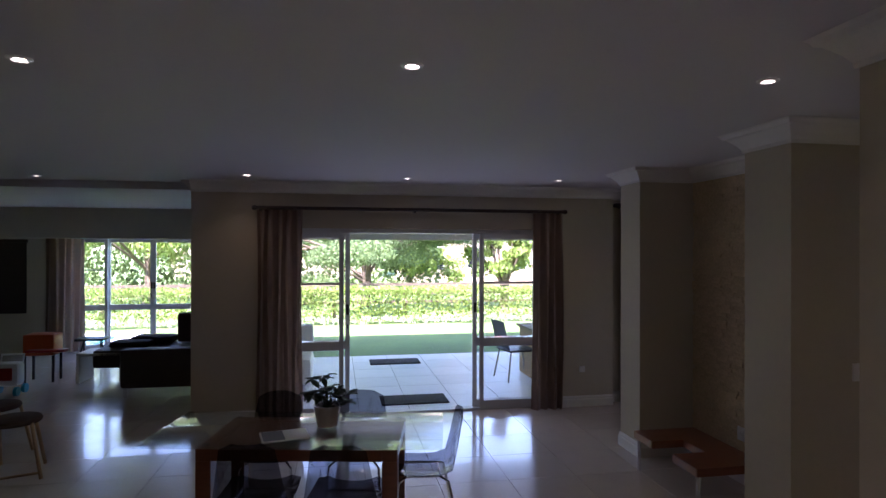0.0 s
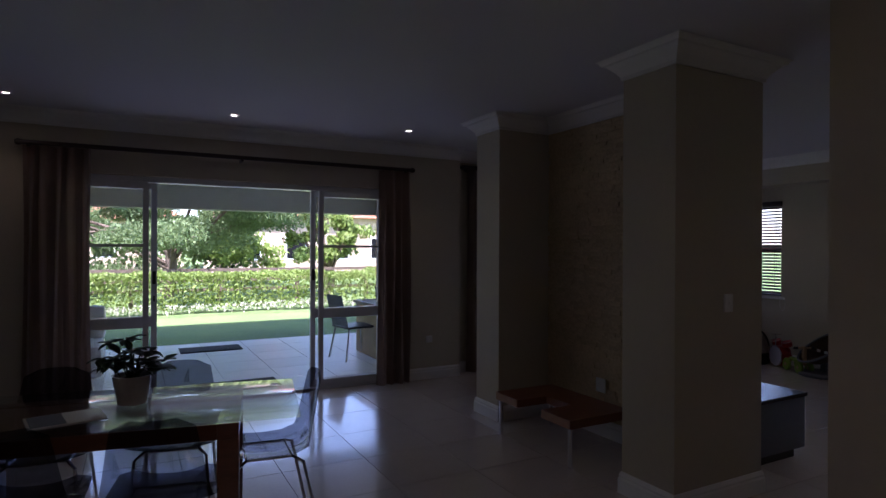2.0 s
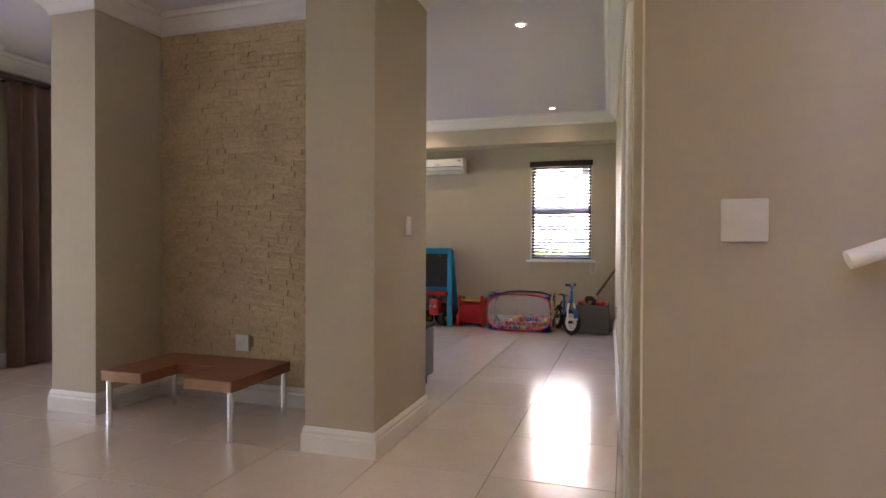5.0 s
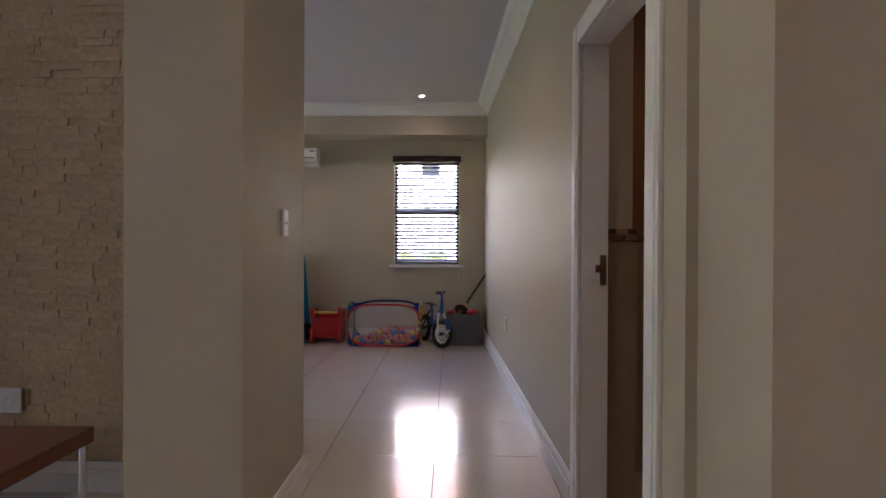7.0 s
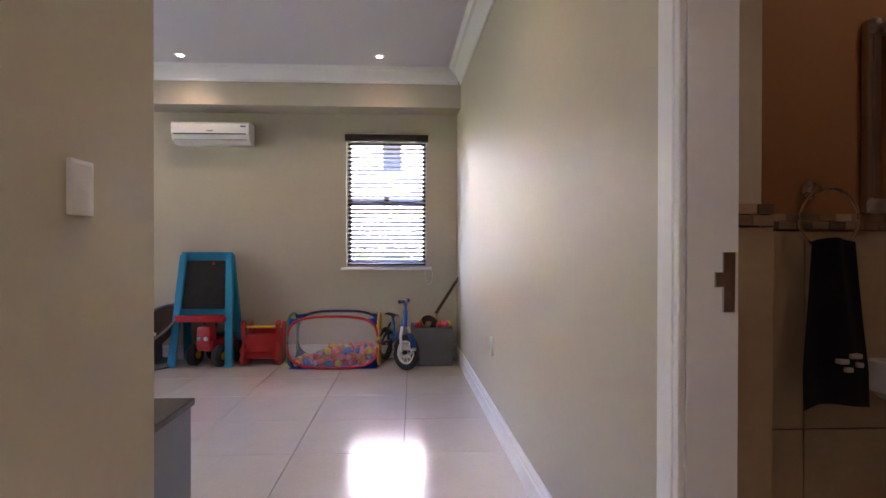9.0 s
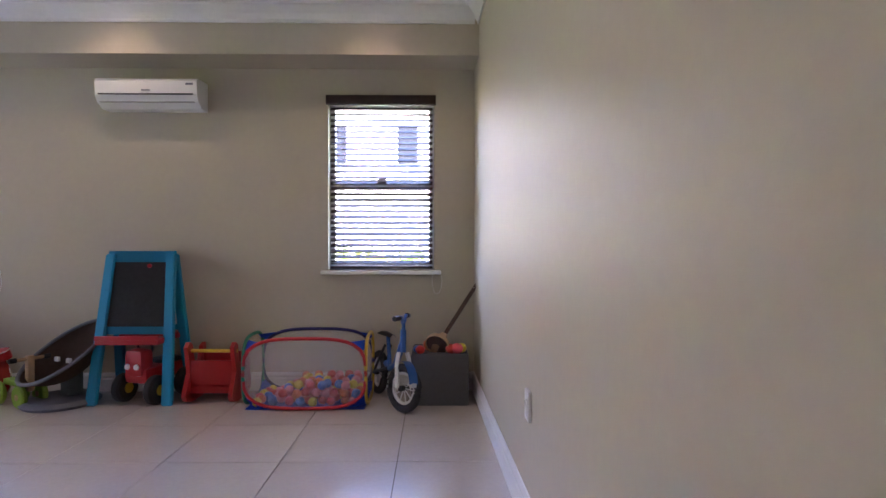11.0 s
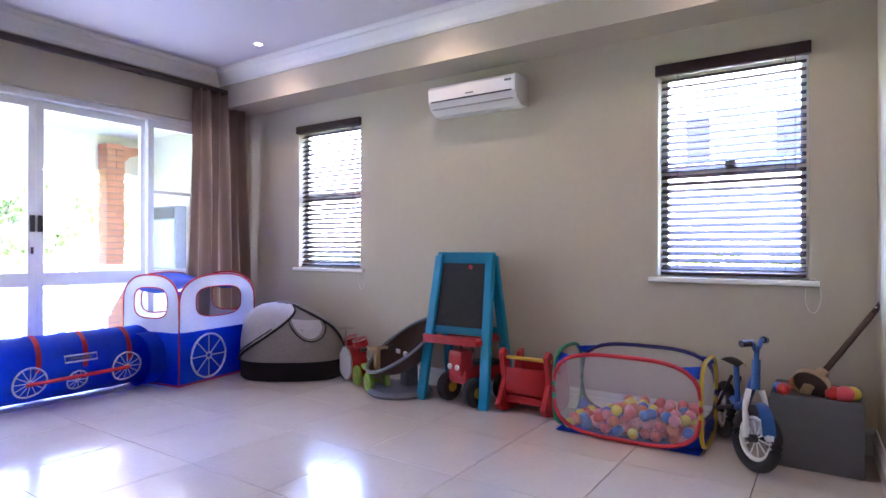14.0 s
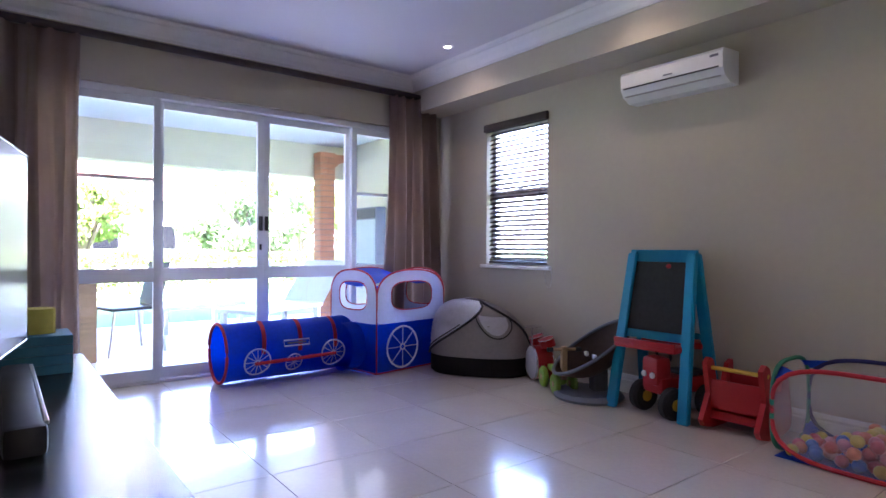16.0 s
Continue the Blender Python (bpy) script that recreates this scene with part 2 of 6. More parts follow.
def lathe(profile, seg=24, bm=None):
    """Turns (radius, z) pairs about z."""
    bm = bm or bmesh.new()
    rings = [[bm.verts.new((r * math.cos(k * 2 * math.pi / seg), r * math.sin(k * 2 * math.pi / seg), z)) for k in range(seg)] for r, z in profile]
    for a, b in zip(rings, rings[1:]):
        for k in range(seg):
            bm.faces.new((a[k], a[(k + 1) % seg], b[(k + 1) % seg], b[k]))
    return bm


def extrude_poly(pts, z0, z1):
    """A prism over an outline in x, y."""
    bm = bmesh.new()
    lo, hi = [bm.verts.new((x, y, z0)) for x, y in pts], [bm.verts.new((x, y, z1)) for x, y in pts]
    bm.faces.new(lo[::-1])
    bm.faces.new(hi)
    for i in range(len(pts)):
        j = (i + 1) % len(pts)
        bm.faces.new((lo[i], lo[j], hi[j], hi[i]))
    return bm


def sheet_bm(grid, thick=0.0, bm=None):
    """A sheet through rows of points, with thickness along its normals."""
    bm = bm or bmesh.new()
    vs = [[bm.verts.new(p) for p in row] for row in grid]
    fs = [bm.faces.new((vs[i][j], vs[i][j + 1], vs[i + 1][j + 1], vs[i + 1][j])) for i in range(len(vs) - 1) for j in range(len(vs[0]) - 1)]
    if thick:
        bmesh.ops.solidify(bm, geom=fs, thickness=thick)
    return bm


def mesh_of(bm, mat, smooth=False):
    bmesh.ops.recalc_face_normals(bm, faces=bm.faces)
    me = bpy.data.meshes.new("mesh")
    bm.to_mesh(me)
    bm.free()
    me.materials.append(mat)
    if smooth:
        me.shade_smooth()
        me.set_sharp_from_angle(angle=radians(40))
    return me


def structure(name, bm, mat, label="", smooth=False):
    return tagged(new(name, mesh_of(bm, mat, smooth)), label, "", "", "structure")


def thing(name, label, category, m=None, group="", kind=""):
    ob = new(name)
    ob.empty_display_size = 0.1
    ob.matrix_world = m or Matrix()
    return tagged(ob, label, category, group, kind)


def part(name, bm, mat, parent, label="", smooth=True, m=None):
    ob = new(name, mesh_of(bm, mat, smooth))
    ob.parent = parent
    if m is not None:
        ob.matrix_local = m
    if label:
        tagged(ob, label)
    return ob


def shared(name, me, parent, m):
    ob = new(name, me)
    ob.parent = parent
    ob.matrix_local = m
    return ob


def arc(cx, cz, rx, rz, a0, a1, n, y=0.0):
    return [(cx + rx * math.cos(radians(a0 + (a1 - a0) * i / n)), y, cz + rz * math.sin(radians(a0 + (a1 - a0) * i / n))) for i in range(n + 1)]


# ---- the rooms ----
EAST, NORTH_P, NORTH_D, LOUNGE_N = 7.49, 6.84, 6.70, 11.8
SOUTH_A, SOUTH_B = (2.15, 1.828), (7.49, 1.982)


def wall_bm(bm, axis, at, thick, a0, a1, z0, z1, holes):
    """A wall along x (axis 'x', face at y = at) or y, with openings (a0, a1, z0, z1)."""
    def put(p, q, lo, hi):
        if q - p > 1e-4 and hi - lo > 1e-4:
            if axis == 'x':
                box_bm(bm, p, at, lo, q, at + thick, hi)
            else:
                box_bm(bm, at, p, lo, at + thick, q, hi)
    pos = a0
    for h0, h1, y0, y1 in sorted(holes):
        put(pos, h0, z0, z1)
        put(h0, h1, z0, y0)
        put(h0, h1, y1, z1)
        pos = h1
    put(pos, a1, z0, z1)
    return bm


DOOR_D, DOOR_P, DOOR_L = (-0.68, 2.59), (4.10, 7.37), (-4.95, -1.75)
DOOR_TOP = 2.125
W1, W2, WZ = (5.40, 6.13), (2.27, 3.03), (0.86, 2.08)

structure("wall_north", wall_bm(bmesh.new(), 'x', NORTH_D, 0.28, -1.45, 3.40, 0, CEIL, [(*DOOR_D, 0, DOOR_TOP)]), WALL, "olive beige painted dining room wall with a wide door opening")
structure("wall_north_playroom", wall_bm(bmesh.new(), 'x', NORTH_P, 0.28, 3.40, EAST + 0.25, 0, CEIL, [(*DOOR_P, 0, DOOR_TOP + 0.02)]), WALL, "olive beige painted playroom wall with glazed doors")
structure("wall_east", wall_bm(bmesh.new(), 'y', EAST, 0.14, 1.6, NORTH_P, 0, CEIL, [(*W1, *WZ), (*W2, *WZ)]), WALL, "olive beige painted wall with two small windows")
structure("wall_lounge_east", box(-1.45, NORTH_D + 0.28, 0, -1.2, LOUNGE_N, CEIL), WALL)
structure("wall_lounge_north", wall_bm(bmesh.new(), 'x', LOUNGE_N, 0.28, -6.9, -1.2, 0, CEIL, [(*DOOR_L, 0, DOOR_TOP)]), WALL, "lounge wall with glazed doors")
# unseen west and south walls, added to close the rooms for bounced light
structure("wall_west_unseen", box(-6.9, -2.2, 0, -6.65, LOUNGE_N, CEIL), WALL)
structure("wall_south_unseen", box(-6.9, -2.45, 0, 2.2, -2.2, 5.0), WALL)


def along(a, b):
    """Pose with x along the line from a to b on the ground, and its length."""
    d = Vector(b) - Vector(a)
    return pose(a[0], a[1], 0, 0, 0, math.degrees(math.atan2(d.y, d.x))), d.length


SW, SWL = along(SOUTH_A, SOUTH_B)
DOOR_B = (0.205, 0.975, 1.90)
sw = structure("wall_corridor", wall_bm(bmesh.new(), 'x', -0.11, 0.11, 0, SWL + 0.2, 0, CEIL, [(DOOR_B[0], DOOR_B[1], 0, DOOR_B[2])]), WALL, "smooth beige corridor wall with a narrow doorway")
sw.matrix_world = SW
structure("wall_stairs", box(1.84, -2.2, 0, 2.15, 1.80, 5.0), WALL, "beige wall beside the stairs")
structure("wall_stairs_west", box(-1.15, -2.2, 0, -1.0, 1.1, 5.0), WALL)
structure("ceiling_stairs", box(-1.15, -2.4, 4.9, 2.1, 1.5, 5.0), CEILING)
structure("wall_above_stairs", box(-1.15, 1.3, CEIL + 0.05, 2.13, 1.42, 5.0), WALL)

# piers either side of the stone wall
structure("pier_north", box(2.80, 4.98, 0, 3.40, 5.34, CEIL), WALL, "square beige painted pier with white skirting")
structure("pier_south", box(2.66, 3.035, 0, 3.43, 3.42, CEIL), WALL, "square beige painted pier with white skirting")
structure("wall_stone_core", box(3.345, 3.42, 0, 3.39, 4.98, CEIL), WALL)

# ceiling with its dropped beam over the east wall
ceil = bmesh.new()
box_bm(ceil, -6.9, 1.42, CEIL, EAST + 0.25, LOUNGE_N + 0.3, CEIL + 0.12)
box_bm(ceil, -6.9, -2.4, CEIL, -1.15, 1.42, CEIL + 0.12)
box_bm(ceil, 2.13, -0.6, CEIL, 5.0, 1.42, CEIL + 0.12)
structure("ceiling", ceil, CEILING, "flat white plastered ceiling")
structure("beam_east", box(7.17, 1.9, 2.30, EAST + 0.003, NORTH_P + 0.003, CEIL - 0.002), WALL, "beige painted dropped beam")


OUTER = {(2.80, 4.98), (2.80, 5.34), (2.66, 3.42), (2.66, 3.035), (3.43, 3.035), (1.84, 1.80)}
INNER = {(3.33, 4.98), (3.325, 4.98), (3.33, 3.42), (3.325, 3.42), (7.17, NORTH_P)}


def moulding(name, a, b, profile, mat, label=""):
    """Sweeps a profile of (out from the wall, z) along the line a to b, mitred at known corners; the room lies to the left of the line."""
    m, length = along(a, b)
    bm = bmesh.new()
    ma, mb = [1 if p in OUTER else -1 if p in INNER else 0 for p in (a, b)]
    lo, hi = [bm.verts.new((-ma * o, o, z)) for o, z in profile], [bm.verts.new((length + mb * o, o, z)) for o, z in profile]
    for i in range(len(profile)):
        j = (i + 1) % len(profile)
        bm.faces.new((lo[i], lo[j], hi[j], hi[i]))
    bm.faces.new(lo)
    bm.faces.new(hi[::-1])
    ob = structure(name, bm, mat, label)
    ob.matrix_world = m
    return ob


SKIRT = [(-0.002, 0.0), (0.018, 0.0), (0.018, 0.085), (0.012, 0.095), (0.014, 0.108), (0.006, 0.128), (-0.002, 0.13)]
CROWN = [(-0.002, CEIL - 0.125), (0.012, CEIL - 0.125), (0.014, CEIL - 0.105), (0.035, CEIL - 0.075), (0.075, CEIL - 0.035), (0.095, CEIL - 0.03), (0.105, CEIL - 0.012), (0.12, CEIL - 0.002), (-0.002, CEIL - 0.002)]
SP = lambda s, o=0.0: tuple((SW @ Vector((s, o, 0)))[:2])
for a, b in (((2.62, NORTH_D), (3.40, NORTH_D)), ((-0.70, NORTH_D), (-1.45, NORTH_D)), ((7.38, NORTH_P), (EAST, NORTH_P)), ((4.09, NORTH_P), (3.40, NORTH_P))):
    moulding("baseboard", max(a, b), min(a, b), SKIRT, WHITE, "white moulded skirting board")
for a, b in (((EAST, 1.98), (EAST, NORTH_P)), (SP(DOOR_B[1] + 0.09), SOUTH_B), (SP(0), SP(DOOR_B[0] - 0.09)), ((1.84, 1.42), (1.84, 1.80)), ((2.15, 1.80), (1.84, 1.80)),
             ((2.80, 5.34), (3.40, 5.34)), ((2.80, 4.98), (2.80, 5.34)), ((3.33, 4.98), (2.80, 4.98)), ((3.325, 3.42), (3.325, 4.98)), ((2.66, 3.42), (3.33, 3.42)),
             ((2.66, 3.035), (2.66, 3.42)), ((3.43, 3.035), (2.66, 3.035)), ((3.43, 3.42), (3.43, 3.035)), ((-1.45, NORTH_D), (-1.45, LOUNGE_N))):
    ob = moulding("baseboard", a, b, SKIRT, WHITE, "white moulded skirting board")
for a, b in (((3.40, NORTH_D), (-1.45, NORTH_D)), ((7.17, NORTH_P), (3.40, NORTH_P)), ((7.17, 2.0), (7.17, NORTH_P)), (SP(0), SP(SWL)), ((-1.45, NORTH_D), (-1.45, LOUNGE_N)), ((-1.45, LOUNGE_N), (-6.65, LOUNGE_N)),
             ((2.80, 5.34), (3.40, 5.34)), ((2.80, 4.98), (2.80, 5.34)), ((3.33, 4.98), (2.80, 4.98)), ((3.33, 3.42), (3.33, 4.98)), ((2.66, 3.42), (3.33, 3.42)),
             ((2.66, 3.035), (2.66, 3.42)), ((3.43, 3.035), (2.66, 3.035)), ((3.43, 3.42), (3.43, 3.035)), ((1.84, 1.42), (1.84, 1.80)), ((2.15, 1.80), (1.84, 1.80))):
    moulding("trim", a, b, CROWN, WHITE, "white plaster cornice")

# stairs that the walk comes down
st = bmesh.new()
for k in range(1, 13):
    box_bm(st, -1.0, 1.42 - 0.29 * k - (0.4 if k == 12 else 0), 0, 1.84, 1.42 - 0.29 * (k - 1), 0.168 * k)
structure("stairs", st, TILE, "pale tiled steps")

# ---- glazed doors, windows, curtains ----


def pane(parent, x0, z0, x1, z1, y, name="pane"):
    ob = part(name, box(x0, y - 0.003, z0, x1, y + 0.003, z1), GLASS, parent, smooth=False)
    ob.visible_shadow = False
    return ob


def leaf(parent, x0, x1, y, top, lock_side=0, bar=False):
    """One framed glass leaf: stiles, rails, two panes and, on side lights, a thin glazing bar."""
    fr = bmesh.new()
    s = 0.05
    for a, b, c, d in ((x0, 0.02, x0 + s, top), (x1 - s, 0.02, x1, top), (x0 + s, 0.02, x1 - s, 0.105), (x0 + s, top - 0.06, x1 - s, top), (x0 + s, 0.745, x1 - s, 0.845)):
        box_bm(fr, a, y - 0.02, b, c, y + 0.02, d, 0.003)
    if bar:
        box_bm(fr, x0 + s, y - 0.012, 1.485, x1 - s, y + 0.012, 1.51)
    f = part("leaf_frame", fr, ALU, parent, smooth=False)
    pane(f, x0 + s, 0.105, x1 - s, 0.745, y)
    pane(f, x0 + s, 0.845, x1 - s, top - 0.06, y)
    if lock_side:
        x = x1 - s / 2 if lock_side > 0 else x0 + s / 2
        part("door_handle", box(x - 0.016, y - 0.035, 1.14, x + 0.016, y - 0.018, 1.26, 0.006), PLASTIC_K, f, "black flush pull handle")
        if lock_side > 0:
            part("lock", box(x - 0.008, y - 0.03, 0.98, x + 0.008, y - 0.019, 1.03, 0.003), PLASTIC_K, f)
    return f


def sliding_door(name, x0, x1, y, top, is_open):
    door = thing(name, "white aluminium sliding glass door standing wide open" if is_open else "closed white aluminium four panel sliding glass door", "sliding door", kind="structure")
    fr = bmesh.new()
    for a, b, c, d in ((x0, 0.0, x0 + 0.05, top), (x1 - 0.05, 0.0, x1, top), (x0 + 0.05, top - 0.05, x1 - 0.05, top), (x0 + 0.05, 0.0, x1 - 0.05, 0.022)):
        box_bm(fr, a, y - 0.06, b, c, y + 0.06, d, 0.003)
    part("door_frame", fr, ALU, door, smooth=False)
    w = (x1 - x0 - 0.1) / 4
    a = x0 + 0.05
    leaf(door, a, a + w, y - 0.03, top - 0.05, 0, True)
    leaf(door, a + 3 * w, a + 4 * w, y - 0.03, top - 0.05, 0, True)
    if is_open:
        leaf(door, a + 0.06, a + w + 0.07, y + 0.03, top - 0.05, 1)
        leaf(door, a + 3 * w - 0.07, a + 4 * w - 0.06, y + 0.03, top - 0.05, -1)
    else:
        leaf(door, a + w - 0.02, a + 2 * w, y + 0.03, top - 0.05, 1)
        leaf(door, a + 2 * w, a + 3 * w + 0.02, y + 0.03, top - 0.05, -1)
    return door


sliding_door("door_1", *DOOR_D, NORTH_D + 0.12, DOOR_TOP, True)
sliding_door("door_2", *DOOR_P, NORTH_P + 0.09, DOOR_TOP + 0.02, False)
sliding_door("door_3", *DOOR_L, LOUNGE_N + 0.1, DOOR_TOP, False)


def east_window(name, y0, y1):
    z0, z1 = WZ
    win = thing(name, "small white framed window with dark slatted blind half tilted open", "window", kind="structure")
    x = EAST + 0.105
    fr = bmesh.new()
    for a, b, c, d in ((y0, z0, y0 + 0.04, z1), (y1 - 0.04, z0, y1, z1), (y0 + 0.04, z0, y1 - 0.04, z0 + 0.04), (y0 + 0.04, z1 - 0.04, y1 - 0.04, z1), (y0 + 0.04, 1.45, y1 - 0.04, 1.52)):
        box_bm(fr, x - 0.025, a, b, x + 0.025, c, d, 0.003)
    f = part("window_frame", fr, ALU, win, smooth=False)
    for lo, hi in ((z0 + 0.04, 1.45), (1.52, z1 - 0.04)):
        g = part("pane", box(x - 0.003, y0 + 0.04, lo, x + 0.003, y1 - 0.04, hi), GLASS, f, smooth=False)
        g.visible_shadow = False
    part("catch", box(x - 0.05, (y0 + y1) / 2 - 0.03, 1.515, x - 0.025, (y0 + y1) / 2 + 0.03, 1.53, 0.004), STEEL, f)
    part("window_sill", box(EAST - 0.035, y0 - 0.05, z0 - 0.03, EAST + 0.075, y1 + 0.05, z0 - 0.002, 0.006), WHITE, win, smooth=False)
    return win


def slat_blind(y0, y1):
    z0, z1 = WZ
    bl = thing("slat_blind", "dark brown wooden slat blind, lowered with open slats", "blind", group="window blinds")
    x = EAST + 0.045
    part("valance", box(EAST - 0.03, y0 - 0.012, z1 - 0.035, EAST + 0.02, y1 + 0.012, z1 + 0.03, 0.004), DARKWOOD, bl, "dark wooden valance board")
    part("bottom_rail", box(x - 0.022, y0 + 0.012, z0 + 0.012, x + 0.022, y1 - 0.012, z0 + 0.03, 0.003), DARKWOOD, bl, smooth=False)
    me = mesh_of(box(-0.021, y0 + 0.012, -0.003, 0.021, y1 - 0.012, 0.003), DARKWOOD)
    n = 28
    for i in range(n):
        shared("slat", me, bl, pose(x, 0, z0 + 0.055 + i * (z1 - z0 - 0.11) / (n - 1), 0, -32, 0))
    for f in (0.14, 0.86):
        y = y0 + (y1 - y0) * f
        part("cord", rod((x - 0.026, y, z0 + 0.02), (x - 0.026, y, z1 - 0.03), 0.0015, seg=6), DARKWOOD, bl)
    part("pull_cord", tube([(EAST - 0.012, y0 + 0.06, z1 - 0.03), (EAST - 0.012, y0 + 0.06, z0 + 0.3)], 0.0018, 6), DARKWOOD, bl)
    loop = [(EAST - 0.006 - 0.004 * math.sin(q), y0 - 0.02 + 0.035 * math.cos(q), z0 - 0.08 + 0.09 * math.sin(q)) for q in [k * math.pi / 12 for k in range(25)]]
    part("cord_loop", tube(loop, 0.0016, 6), PLASTIC_W, bl)
    return bl


for i, w in enumerate((W1, W2)):
    east_window(f"window_{i + 1}", *w)
    slat_blind(*w)


def curtain(x0, x1, y, z1, folds, label, seed, flare=0.0):
    rng = random.Random(seed)
    c = thing("curtain", label, "curtain", group="curtains")
    n, rows = folds * 10, 14
    grid = []
    ph = [rng.uniform(-0.5, 0.5) for _ in range(folds + 2)]
    for r in range(rows + 1):
        v = r / rows
        row = []
        for i in range(n + 1):
            u = i / n
            k = u * folds
            dep = 0.035 + 0.014 * math.sin(3 * v + ph[int(k)])
            x = x0 + (x1 - x0) * u + 0.012 * math.sin(k * 2 * math.pi * 0.5 + 4 * v) + flare * (u - 0.5) * v * v
            row.append((x, y + dep * math.sin(k * 2 * math.pi + ph[int(k)] * v * 1.6), z1 - (z1 - 0.012) * v))
        grid.append(row)
    part("drape", sheet_bm(grid, 0.004), CURTAIN, c)
    return c


def curtain_rod(x0, x1, y, z, wall_y, brackets, r_pole=0.02):
    r = thing("curtain_rod", "dark wooden curtain rod with ball ends", "curtain rod", group="curtain rods")
    part("pole", rod((x0, y, z), (x1, y, z), r_pole, seg=16), DARKWOOD, r)
    for x in (x0, x1):
        part("finial", lathe([(0.0, -0.03), (0.02, -0.024), (0.028, 0), (0.02, 0.024), (0.0, 0.03)], 14), DARKWOOD, r, m=pose(x, y, z, 0, 90, 0))
    for x in brackets:
        b = bmesh.new()
        box_bm(b, x - 0.012, y - 0.004, z - 0.034, x + 0.012, wall_y + 0.002, z - 0.018)
        part("bracket", b, DARKWOOD, r, smooth=False)


curtain_rod(-0.785, 2.735, NORTH_D - 0.11, 2.335, NORTH_D, (-0.72, 0.95, 2.66))
curtain(-0.76, -0.28, NORTH_D - 0.10, 2.315, 5, "taupe floor length curtain drawn aside, hanging from the rod", 1)
curtain(2.34, 2.71, NORTH_D - 0.10, 2.315, 4, "taupe floor length curtain drawn aside, hanging from the rod", 2)
curtain_rod(3.45, 7.45, NORTH_P - 0.10, 2.435, NORTH_P, (3.55, 7.36), 0.028)
curtain(3.52, 4.42, NORTH_P - 0.09, 2.415, 7, "taupe floor length curtain gathered beside the glass doors", 3)
curtain(6.83, 7.37, NORTH_P - 0.10, 2.415, 6, "taupe floor length curtain falling behind the toy tent", 4, 0.20)
curtain_rod(-5.15, -1.55, LOUNGE_N - 0.11, 2.36, LOUNGE_N, (-5.05, -1.7))
curtain(-5.10, -4.45, LOUNGE_N - 0.10, 2.34, 5, "taupe floor length curtain in the lounge", 5)
curtain(-2.1, -1.60, LOUNGE_N - 0.10, 2.34, 4, "taupe floor length curtain in the lounge", 6)
nb = thing("dark_wall_blind", "dark brown closed blind on the lounge wall", "blind")
part("blind_cloth", box(-5.98, LOUNGE_N - 0.03, 0.72, -5.45, LOUNGE_N - 0.006, 2.0, 0.004), DARKWOOD, nb, smooth=False)
part("valance", box(-6.0, LOUNGE_N - 0.05, 2.0, -5.43, LOUNGE_N - 0.002, 2.06, 0.004), DARKWOOD, nb, smooth=False)

# downlights in the ceiling
cup = bmesh.new()
lathe([(0.046, 0.0), (0.046, -0.005), (0.030, -0.008), (0.024, 0.0)], 20, cup)
CUP = mesh_of(cup, PLASTIC_W, True)
bulb = bmesh.new()
bmesh.ops.create_circle(bulb, cap_ends=True, segments=20, radius=0.0215)
BULB = mesh_of(bulb, SPOT)
LAMPS = [(-1.13, 2.64), (0.39, 2.44), (1.95, 2.36), (-0.80, 6.15), (0.80, 6.10), (2.40, 5.97), (-2.89, 6.58), (-3.44, 8.10), (-2.10, 7.93), (-4.50, 10.75), (-3.16, 10.6),
         (6.86, 4.32), (6.80, 2.68), (4.15, 2.58), (6.86, 5.9)]
for i, (x, y) in enumerate(LAMPS):
    d = thing("downlight", "round recessed ceiling downlight, lit", "downlight", pose(x, y, CEIL), "ceiling downlights")
    shared("rim", CUP, d, pose(0, 0, -0.001))
    shared("bulb", BULB, d, pose(0, 0, -0.004))
for x, y in ((6.86, 4.32), (6.80, 2.68), (4.15, 2.58), (6.86, 5.9), (1.95, 2.36), (2.40, 5.97), (0.39, 2.44), (-1.13, 2.64), (-0.80, 6.15)):
    sp = new("downlight_lamp", bpy.data.lights.new("downlight_lamp", 'SPOT'))
    sp.data.energy, sp.data.color, sp.data.spot_size, sp.data.spot_blend, sp.data.shadow_soft_size = SPOT_W, (1.0, 0.78, 0.52), radians(130), 0.7, 0.03
    sp.matrix_world = pose(x, y, CEIL - 0.02)

# stairwell lamp, high over the steps
sl_ = thing("downlight", "round recessed stairwell downlight, lit", "downlight", pose(0.4, -0.5, 4.9), "ceiling downlights")
shared("rim", CUP, sl_, pose(0, 0, -0.001))
shared("bulb", BULB, sl_, pose(0, 0, -0.004))
sp = new("downlight_lamp", bpy.data.lights.new("downlight_lamp", 'SPOT'))
sp.data.energy, sp.data.color, sp.data.spot_size, sp.data.spot_blend, sp.data.shadow_soft_size = SPOT_W * 12, (1.0, 0.78, 0.52), radians(120), 0.6, 0.05
sp.matrix_world = pose(0.4, -0.5, 4.88)

# switches and sockets


